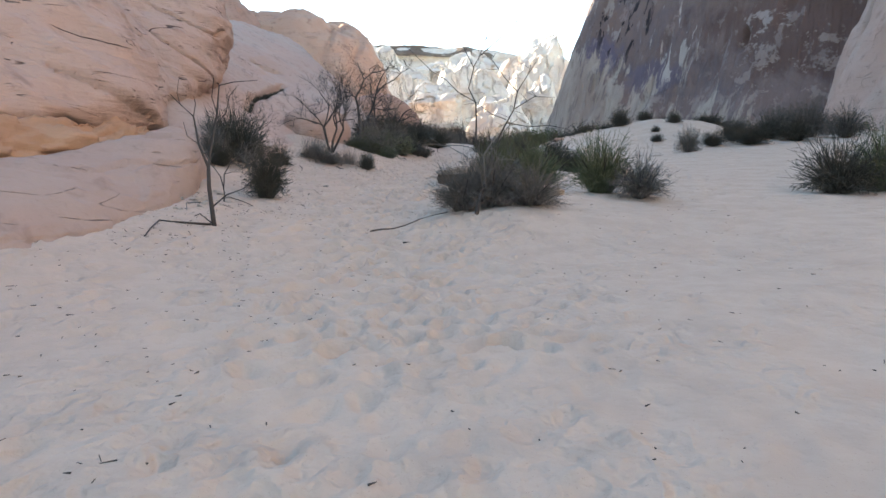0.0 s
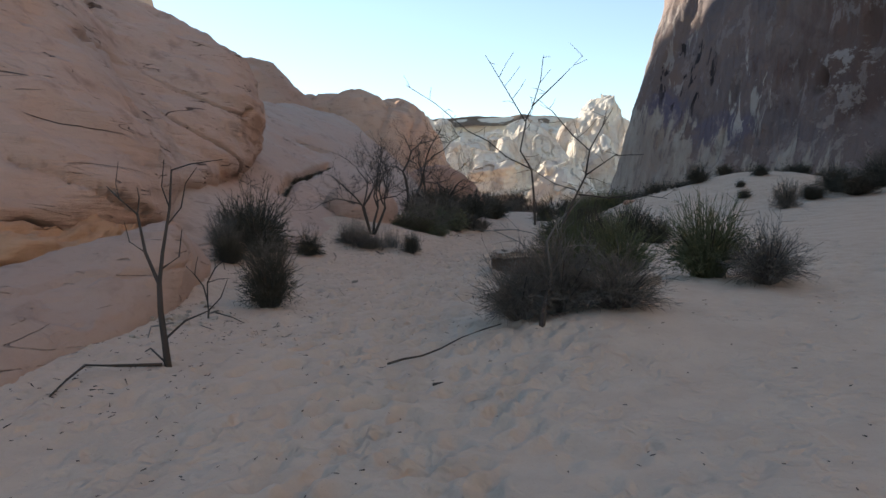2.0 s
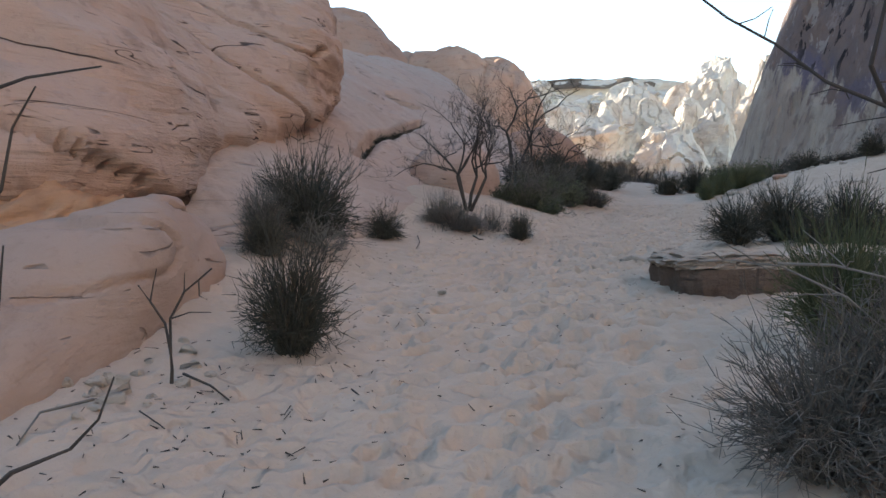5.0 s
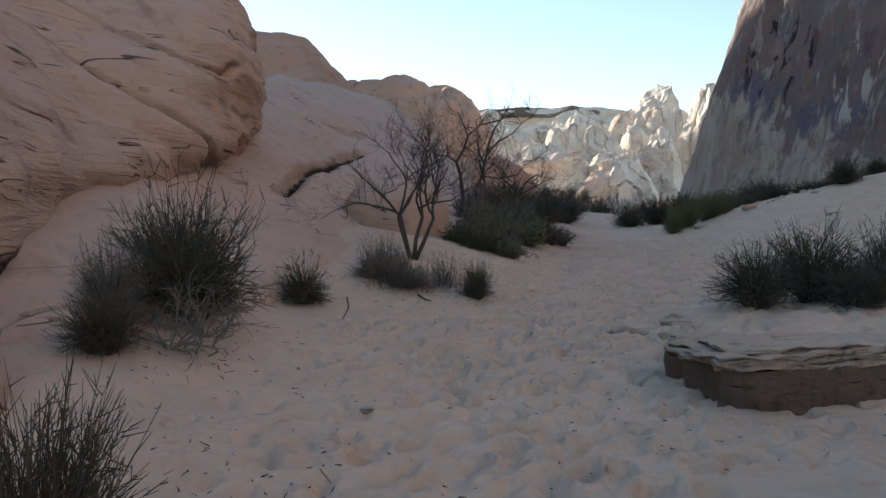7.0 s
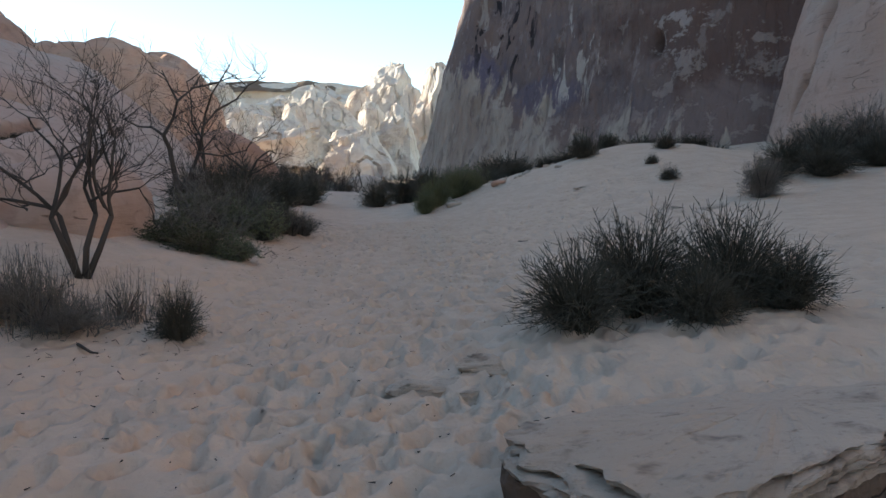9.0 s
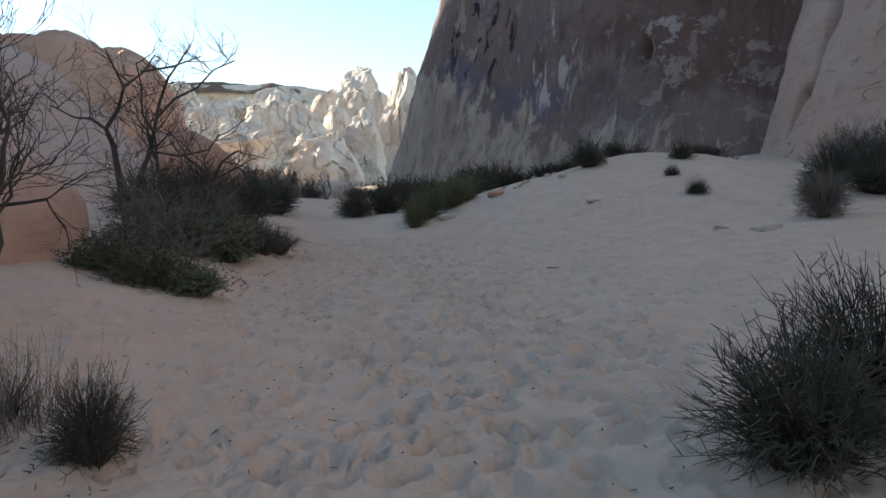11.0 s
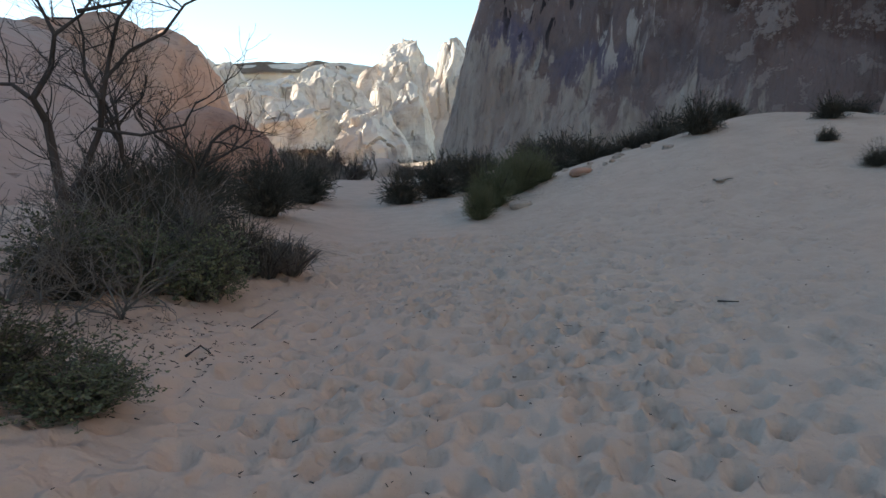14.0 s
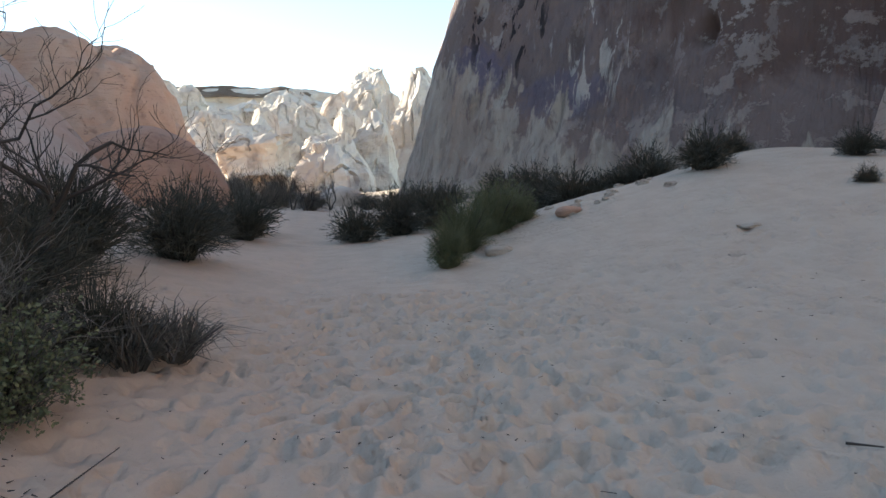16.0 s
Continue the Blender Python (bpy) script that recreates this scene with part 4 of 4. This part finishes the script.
thicket_tree()
bare_tree(-5.6, 26.4, 3.4, 15, 2, "leafless dark mesquite tree rising from the thicket", radius=0.055, depth=4, lean=(0.3, 0.0), spread=0.75)
bare_tree(-5.9, 12.8, 1.9, 37, 1, "bare dry branches rising out of the shrubs", WOOD_GREY, 0.02, 2, (0.3, 0))
for k, (x, y, h) in enumerate(((-5.0, 11.6, 0.8), (-4.7, 21.8, 1.0), (-5.1, 22.9, 1.5), (-4.5, 23.9, 1.5), (-4.4, 16.1, 0.55), (-5.2, 21.0, 0.8), (-5.6, 24.4, 1.8), (-4.9, 16.3, 0.7))):
    bare_tree(x, y, h, 70 + k, 3, "tangle of weathered grey dead branches", WOOD_GREY, 0.012, 3, (0.5, -0.2), 0.9, 0.2)
for k, (x, y, h) in enumerate(((-8.5, 60, 3.2), (-6.2, 63, 3.4), (-5.0, 58, 2.6), (-7.4, 66, 3.4), (-4.0, 66, 2.8))):
    bare_tree(x, y, h, 50 + k, 3, "leafless purplish-grey scrub tree at the path's end", radius=0.05, depth=3)


# ---- the small dead tree by the ledge ----
def dead_tree():
    x, y = -2.95, 5.6
    root = thing("dead_tree", "slender dead tree with a dark forked trunk in the sand", "tree", at=pose(x, y, surface(x, y) - 0.05))
    def twig(points, r0, r1):
        t = Tubes()
        t.add(points, r0, r1, 6)
        t.make("branch", WOOD_DARK, root)

    trunk = Tubes()
    trunk.add([(0, 0, 0), (-0.04, 0.02, 0.25), (-0.09, 0.04, 0.55), (-0.10, 0.05, 0.8)], 0.034, 0.024, 8)
    twig([(-0.10, 0.05, 0.8), (-0.06, 0.06, 1.1), (0.0, 0.1, 1.5), (0.02, 0.12, 1.85)], 0.02, 0.008)
    twig([(0.02, 0.12, 1.85), (0.2, 0.15, 1.9), (0.5, 0.2, 1.93)], 0.008, 0.003)
    twig([(-0.10, 0.05, 0.8), (-0.22, 0.03, 1.1), (-0.28, 0.02, 1.45), (-0.45, 0, 1.6), (-0.58, 0, 1.72)], 0.018, 0.004)
    twig([(-0.28, 0.02, 1.45), (-0.24, 0.0, 1.6), (-0.26, 0, 1.7)], 0.007, 0.003)
    twig([(-0.04, 0.02, 0.3), (0.12, 0.1, 0.46), (0.3, 0.2, 0.54)], 0.014, 0.006)
    twig([(-0.06, 0.05, 0.95), (0.08, 0.1, 1.05), (0.12, 0.1, 1.3)], 0.010, 0.003)
    twig([(-0.02, 0.09, 1.35), (0.12, 0.1, 1.5), (0.16, 0.12, 1.72), (0.28, 0.12, 1.86)], 0.008, 0.003)
    twig([(0.0, 0.1, 1.5), (-0.06, 0.08, 1.7), (-0.04, 0.1, 1.95)], 0.007, 0.003)
    twig([(-0.22, 0.03, 1.1), (-0.36, 0.0, 1.2), (-0.42, 0.02, 1.38)], 0.008, 0.003)
    twig([(-0.45, 0, 1.6), (-0.5, 0.02, 1.74), (-0.47, 0.03, 1.95)], 0.006, 0.002)
    twig([(0.3, 0.2, 0.54), (0.42, 0.22, 0.66), (0.48, 0.24, 0.82)], 0.007, 0.003)
    trunk.make("trunk", WOOD_DARK, root, smooth=True)


dead_tree()


def twig_bush():
    x, y = -3.72, 7.5
    root = thing("dead_sapling", "small forked dead sapling standing in the sand", "shrub", at=pose(x, y, surface(x, y) - 0.03))
    for pts, r0 in (([(0, 0, 0), (0.01, 0, 0.12), (0.0, 0.0, 0.24)], 0.014), ([(0, 0, 0.24), (-0.06, 0.02, 0.42), (-0.16, 0.0, 0.56), (-0.29, 0.03, 0.66)], 0.010),
                    ([(0, 0, 0.22), (0.02, -0.02, 0.46), (0.12, 0.0, 0.64), (0.22, 0.02, 0.72), (0.34, 0.0, 0.80)], 0.010), ([(-0.16, 0, 0.56), (-0.15, 0.02, 0.68), (-0.12, 0.02, 0.78)], 0.006),
                    ([(0.12, 0, 0.64), (0.10, 0.03, 0.76)], 0.005), ([(0.22, 0.02, 0.72), (0.24, 0.0, 0.62), (0.3, 0.0, 0.6)], 0.005), ([(0.02, -0.02, 0.46), (0.12, 0.05, 0.5), (0.25, 0.1, 0.5)], 0.006)):
        t = Tubes()
        t.add(pts, r0, r0 * 0.5, 6)
        t.make("branch", WOOD_DARK, root)


twig_bush()


def dead_bush():
    """Long bare branches that stand out of the grey shrub."""
    x, y = 0.30, 7.15
    root = thing("dead_bush", "tall dead bush with long thin crooked bare branches", "shrub", at=pose(x, y, 0.28))
    limbs = [
        [(-0.04, -0.06, 1.14), (-0.05, 0.00, 1.48), (-0.07, 0.06, 1.71), (-0.17, -0.03, 1.90), (-0.11, 0.03, 2.19), (-0.21, -0.06, 2.38), (-0.36, 0.00, 2.65), (-0.51, 0.06, 2.92)],
        [(-0.11, -0.06, 2.19), (-0.04, 0.00, 2.33), (0.05, 0.06, 2.62), (0.09, -0.03, 2.83)],
        [(-0.04, -0.06, 2.33), (0.25, 0.00, 2.60), (0.48, 0.06, 2.83)],
        [(-0.07, -0.06, 1.71), (-0.32, 0.00, 1.85), (-0.51, 0.06, 2.03), (-0.70, -0.03, 2.13), (-1.06, 0.03, 2.46), (-1.34, -0.06, 2.65)],
        [(0.24, -0.06, 1.14), (0.38, 0.00, 1.43), (0.47, 0.06, 1.61), (0.52, -0.03, 1.86), (0.34, 0.03, 2.05), (0.16, -0.06, 2.28), (0.05, 0.00, 2.35)],
        [(0.52, -0.06, 1.86), (0.66, 0.00, 2.11), (0.76, 0.06, 2.28)],
        [(0.47, -0.06, 1.61), (0.76, 0.00, 1.80), (1.04, 0.06, 1.80)],
        [(0.38, -0.06, 1.47), (0.16, 0.00, 1.55), (-0.06, 0.06, 1.71)],
        [(0.38, -0.06, 1.43), (0.70, 0.00, 1.38), (0.97, 0.06, 1.41), (1.24, -0.03, 1.35)],
        [(0.08, 0.2, 0.42), (0.01, 0.05, 0.78), (-0.21, 0.0, 0.97), (-0.46, 0.02, 1.09), (-0.65, 0.0, 1.11), (-0.79, -0.02, 1.10)],
        [(0.05, 0.1, 0.5), (0.08, 0.0, 0.60), (0.17, 0.0, 0.73), (0.27, 0.0, 0.84)],
        [(0.10, 0.15, 0.5), (0.07, 0.0, 0.97), (0.19, 0.0, 1.17), (0.32, 0.03, 1.28), (0.43, 0.0, 1.40), (0.55, 0.0, 1.50)],
        [(0.16, 0.0, 1.13), (0.19, -0.03, 1.04), (0.12, 0.0, 0.92)],
        [(-0.47, 0.02, 1.10), (-0.26, 0.04, 1.10), (-0.08, 0.0, 1.06), (0.07, 0.0, 0.97)],
        [(0.10, 0.15, 0.5), (0.27, 0.0, 0.91), (0.43, 0.03, 0.92), (0.56, 0.0, 0.91)],
        [(0.45, 0.3, 0.25), (0.53, 0.0, 0.40), (0.69, 0.0, 0.46), (0.87, 0.02, 0.42), (1.02, 0.0, 0.37)],
        [(-0.01, -0.28, -0.08), (0.02, -0.24, 0.16), (0.04, -0.12, 0.36), (0.10, 0.02, 0.55)],
    ]
    rnd = random.Random(3)
    for n, pts in enumerate(limbs):
        t = Tubes()
        t.add(pts, 0.042 if n == 16 else 0.013 if n in (0, 4, 11) else 0.008, 0.018 if n == 16 else 0.003, 6)
        for k in range(1, len(pts)):
            for _ in range(2):
                p = Vector(pts[k - 1]).lerp(Vector(pts[k]), rnd.random())
                e = p + Vector((rnd.gauss(0, 0.10), rnd.gauss(0, 0.10), rnd.gauss(0.07, 0.07)))
                t.add([p, p.lerp(e, 0.5) + Vector((0, 0, rnd.gauss(0, 0.015))), e], 0.0035, 0.002, 4)
        t.make("branch", WOOD_GREY if n == 7 or 8 < n < 16 else WOOD_DARK, root)


dead_bush()


def dead_shrub(x, y, height, seed, lean):
    """A sprawl of pale dead branches."""
    rnd = random.Random(seed)
    root = thing("dead_shrub", "low sprawling dead shrub with pale grey crooked branches", "shrub", at=pose(x, y, surface(x, y) - 0.03))
    for k in range(8):
        t = Tubes()
        a = rnd.uniform(-0.4, 3.5)
        grow(t, rnd, Vector((0, 0, 0)), Vector((0.7 * math.cos(a) + lean, -0.6 * math.sin(a), rnd.uniform(0.5, 1.1))).normalized(), height * rnd.uniform(0.6, 1.0), 0.011, 2, 0.6, -0.05, 5)
        t.make("branch", WOOD_GREY, root)


for x, y, height, seed, lean in ((-4.45, 22.35, 0.62, 3, 0.2), (-4.9, 22.7, 0.7, 5, 0.1), (-5.3, 22.2, 0.6, 8, 0.0), (-4.7, 24.0, 0.85, 11, 0.4), (-5.2, 24.2, 0.9, 14, 0.1), (-5.2, 12.0, 0.45, 17, 0.1), (-5.2, 11.5, 0.5, 19, 0.2)):
    dead_shrub(x, y, height, seed, lean)


def stick(points, r, label, mat=WOOD_DARK, name="fallen_branch"):
    t = Tubes()
    t.add([(x, y, surface(x, y) + z) for x, y, z in points], r, r * 0.5, 6)
    return tagged(t.make(name, mat, smooth=True), label, "branch")


stick([(-2.98, 5.55, 0.02), (-3.25, 5.3, 0.06), (-3.45, 5.15, 0.08), (-3.42, 4.9, 0.05), (-3.33, 4.62, 0.01)], 0.016, "dark bent dead branch lying on the sand")
stick([(-2.98, 5.6, 0.03), (-3.2, 5.7, 0.12), (-3.3, 5.75, 0.05)], 0.010, "short dark dead branch lying on the sand")
stick([(-0.97, 5.93, 0.03), (-0.88, 6.1, 0.04), (-0.76, 6.3, 0.05), (-0.62, 6.5, 0.05), (-0.45, 6.68, 0.06), (-0.28, 6.85, 0.06), (-0.10, 7.0, 0.05)], 0.011, "long thin curved twig lying on the sand")
stick([(-0.46, 5.54, 0.015), (-0.32, 5.72, 0.02)], 0.012, "short dark stick lying on the sand")
stick([(-3.62, 7.5, 0.10), (-3.4, 7.5, 0.07), (-3.22, 7.45, 0.01)], 0.010, "curved dead stick lying on the sand")
stick([(-3.5, 7.0, 0.02), (-3.3, 6.95, 0.03), (-3.1, 6.85, 0.01)], 0.005, "thin dry twig lying on the sand")
stick([(-3.85, 7.0, 0.03), (-3.92, 6.7, 0.05), (-3.78, 6.45, 0.01)], 0.010, "curved grey stick lying on the sand", WOOD_GREY)
stick([(-2.6, 7.9, 0.01), (-2.35, 7.75, 0.02)], 0.006, "thin dry twig lying on the sand")
stick([(-5.2, 15.2, 0.01), (-4.95, 14.7, 0.05), (-4.85, 14.3, 0.02)], 0.009, "thin crooked dead branch lying on the sand")
stick([(-4.35, 15.75, 0.02), (-4.2, 15.65, 0.06), (-4.1, 15.55, 0.02)], 0.016, "short dark stick lying on the sand")
stick([(-2.75, -0.3, 0.02), (-2.4, 0.0, 0.03), (-2.1, 0.1, 0.02)], 0.013, "dark broken stick lying on the sand")
stick([(0.95, 22.8, 0.02), (1.1, 22.68, 0.015)], 0.010, "short dark stick lying on the sand")
stick([(-3.46, 22.75, 0.01), (-3.33, 23.4, 0.06)], 0.006, "thin dry stalk lying on the sand")
stick([(-3.75, 21.75, 0.02), (-3.66, 21.85, 0.05), (-3.58, 21.82, 0.02)], 0.012, "short dark stick lying on the sand")


# ---- the flat ledge stone in the path's edge ----
def ledge_stone():
    """A stack of thin broken sandstone layers."""
    root = thing("ledge_stone", "flat layered sandstone ledge half buried in the sand", "rock")
    corner = [(-1.06, 12.5), (-0.86, 12.05), (-0.6, 11.68), (-0.24, 11.76), (0.4, 12.08), (0.85, 12.3), (1.2, 12.4), (1.45, 12.7), (1.25, 13.1), (0.6, 13.3), (-0.4, 13.2), (-0.95, 12.9), (-1.06, 12.5)]
    mid = np.array([0.35, 12.75])
    tall = ((0.90, 0.0), (0.94, 0.12), (0.965, 0.25), (0.985, 0.4), (0.995, 0.55), (1.0, 0.7), (1.0, 0.85), (0.99, 1.0), (0.6, 1.0), (0.0, 1.0))
    thin = ((0.97, 0.0), (1.0, 0.3), (1.0, 0.7), (0.985, 0.95), (0.95, 1.0), (0.85, 1.02), (0.7, 1.03), (0.5, 1.03), (0.25, 1.03), (0.0, 1.03))
    for k, (z0, thick, shift) in enumerate(((0.42, 0.54, -0.005), (0.95, 0.055, 0.012), (0.998, 0.045, -0.004), (1.038, 0.04, 0.008), (1.072, 0.03, -0.045))):
        out = spline(corner, 280)[:-1]
        n = len(out)
        off = out - mid
        wave = lambda f, seed: vnoise(np.stack([out[:, 0] * f, out[:, 1] * f, np.full(n, k * 2.3)], 1), seed)
        grow_by = 1.0 + 0.03 * wave(2.2, 5) + 0.025 * wave(7, 6) + 0.022 * wave(19, 16) + shift
        verts, rings = [], thin if k else tall
        for scale, h in rings:
            lump = np.stack([out[:, 0] * 5, out[:, 1] * 5, np.full(n, h * 3.0 + k)], 1)
            p = mid + off * (grow_by * scale * (1 + (0.03 * fbm(lump, 4, 18) if scale > 0.85 else 0)))[:, None]
            z = z0 + thick * h + 0.03 * (p[:, 0] + 0.2) + (0.022 if k else 0.008) * fbm(np.stack([p[:, 0] * 5, p[:, 1] * 9, p[:, 0] * 0 + k], 1), 4, 7) - 0.2 * np.clip(p[:, 1] - 12.6, 0, 2)
            verts.append(np.column_stack([p, z]))
        v = np.array(verts).reshape(-1, 3)
        faces = [(r * n + i, r * n + (i + 1) % n, (r + 1) * n + (i + 1) % n, (r + 1) * n + i) for r in range(len(rings) - 1) for i in range(n)]
        mesh_object("rock_layer", v, faces, LEDGE if k else BROWNROCK, root, "" if k else "brown crumbling block under the pale crust", smooth=False)


ledge_stone()
for x, y, r, mat, label in (
        (1.35, 9.0, 0.27, LEDGE, "pale flat stone among the shrubs"), (0.48, 30.8, 0.24, LEDGE, "small weathered stone on the sand slope"), (2.05, 31.9, 0.28, REDROCK, "reddish stone on the dune"),
        (-3.70, 10.85, 0.085, REDROCK, "dark clod lying on the sandy path"), (-3.22, 11.2, 0.05, LEDGE, "small stone lying on the sandy path")):
    tagged(rock_dome("stone", (x, y, surface(x, y) + r * 0.1), (r, r * 0.8, r * 0.45), mat, 16, 2.6, 0.16, 2.0 / r * 0.4, int(x * 10) + 30), label, "stone")


for x, y, r in ((5.5, 23.9, 0.36), (4.9, 24.6, 0.22), (3.9, 28.8, 0.2), (3.2, 27.9, 0.16)):
    tagged(rock_block("stone", (x, y, surface(x, y) - r * 0.02), (r, r * 0.7, r * 0.22), LEDGE, 14, 12, int(r * 1000), 0.06), "flat pale stone sunk in the sand slope", "stone")
for x, y, rx, ry, k in ((-1.42, 14.42, 0.22, 0.13, 1), (-1.15, 14.5, 0.26, 0.16, 2), (-0.88, 14.62, 0.2, 0.12, 3), (-1.05, 14.2, 0.16, 0.09, 4)):
    tagged(rock_block("stone", (x, y, surface(x, y) - 0.015), (rx, ry, 0.07), LEDGE, 16, 12, 620 + k, 0.07), "thin slab of sandstone crust level with the sand", "stone")
rubble = random.Random(17)
for k in range(26):
    x, y, r = rubble.gauss(-3.95, 0.16), rubble.gauss(7.25, 0.45), rubble.uniform(0.025, 0.075)
    tagged(rock_block("stone", (x, y, surface(x, y) + r * 0.2), (r, r * 0.8, r * 0.6), LEDGE, 8, 9, 500 + k, 0.06), "small pale stone in the rubble below the ledge", "stone", "rubble below the ledge")
for k in range(16):
    x, y, r = rubble.uniform(1.9, 4.2), rubble.uniform(31.6, 33.4), rubble.uniform(0.05, 0.15)
    tagged(rock_block("stone", (x, y, surface(x, y) + r * 0.15), (r, r * 0.8, r * 0.5), LEDGE, 10, 9, 400 + k, 0.06), "small whitish stone lying on the dune", "stone", "stones on the dune")


# ---- litter: small twigs and crumbs on the sand ----
def litter():
    rnd = random.Random(8)
    t = Tubes()
    for k in range(1400):
        y = rnd.uniform(-2.5, 27)
        x = rnd.uniform(-4.3, 4.0) if rnd.random() < 0.5 else -abs(rnd.gauss(1.2, 1.6)) - 0.4
        if not -4.6 < x < 4:
            continue
        a, n = rnd.uniform(0, 6.28), rnd.uniform(0.012, 0.045) * (2.0 if rnd.random() < 0.06 else 1)
        z = surface(x, y) + 0.004
        t.add([(x, y, z), (x + n * math.cos(a), y + n * math.sin(a), z + rnd.uniform(-0.004, 0.006))], rnd.uniform(0.002, 0.006), 0.002, 4)
    for cx, cy, spread, count in ((-4.1, 21.6, 0.5, 320), (-4.6, 22.3, 0.6, 300), (-3.4, 7.4, 0.7, 160), (-3.6, 9.6, 0.5, 90), (-4.2, 16.0, 0.6, 120), (-5.0, 11.8, 0.6, 120), (-3.2, 5.0, 0.6, 80)):
        for k in range(count):
            x, y, a = rnd.gauss(cx, spread), rnd.gauss(cy, spread), rnd.uniform(0, 6.28)
            n = rnd.uniform(0.015, 0.055) * (1.9 if rnd.random() < 0.06 else 1)
            z = surface(x, y) + 0.004
            t.add([(x, y, z), (x + n * math.cos(a), y + n * math.sin(a), surface(x + n * math.cos(a), y + n * math.sin(a)) + rnd.uniform(0.0, 0.012))], rnd.uniform(0.002, 0.006), 0.002, 4)
    tagged(t.make("twig_litter", WOOD_DARK), "dark bits of twig scattered over the sand", "litter", kind="stuff")


litter()
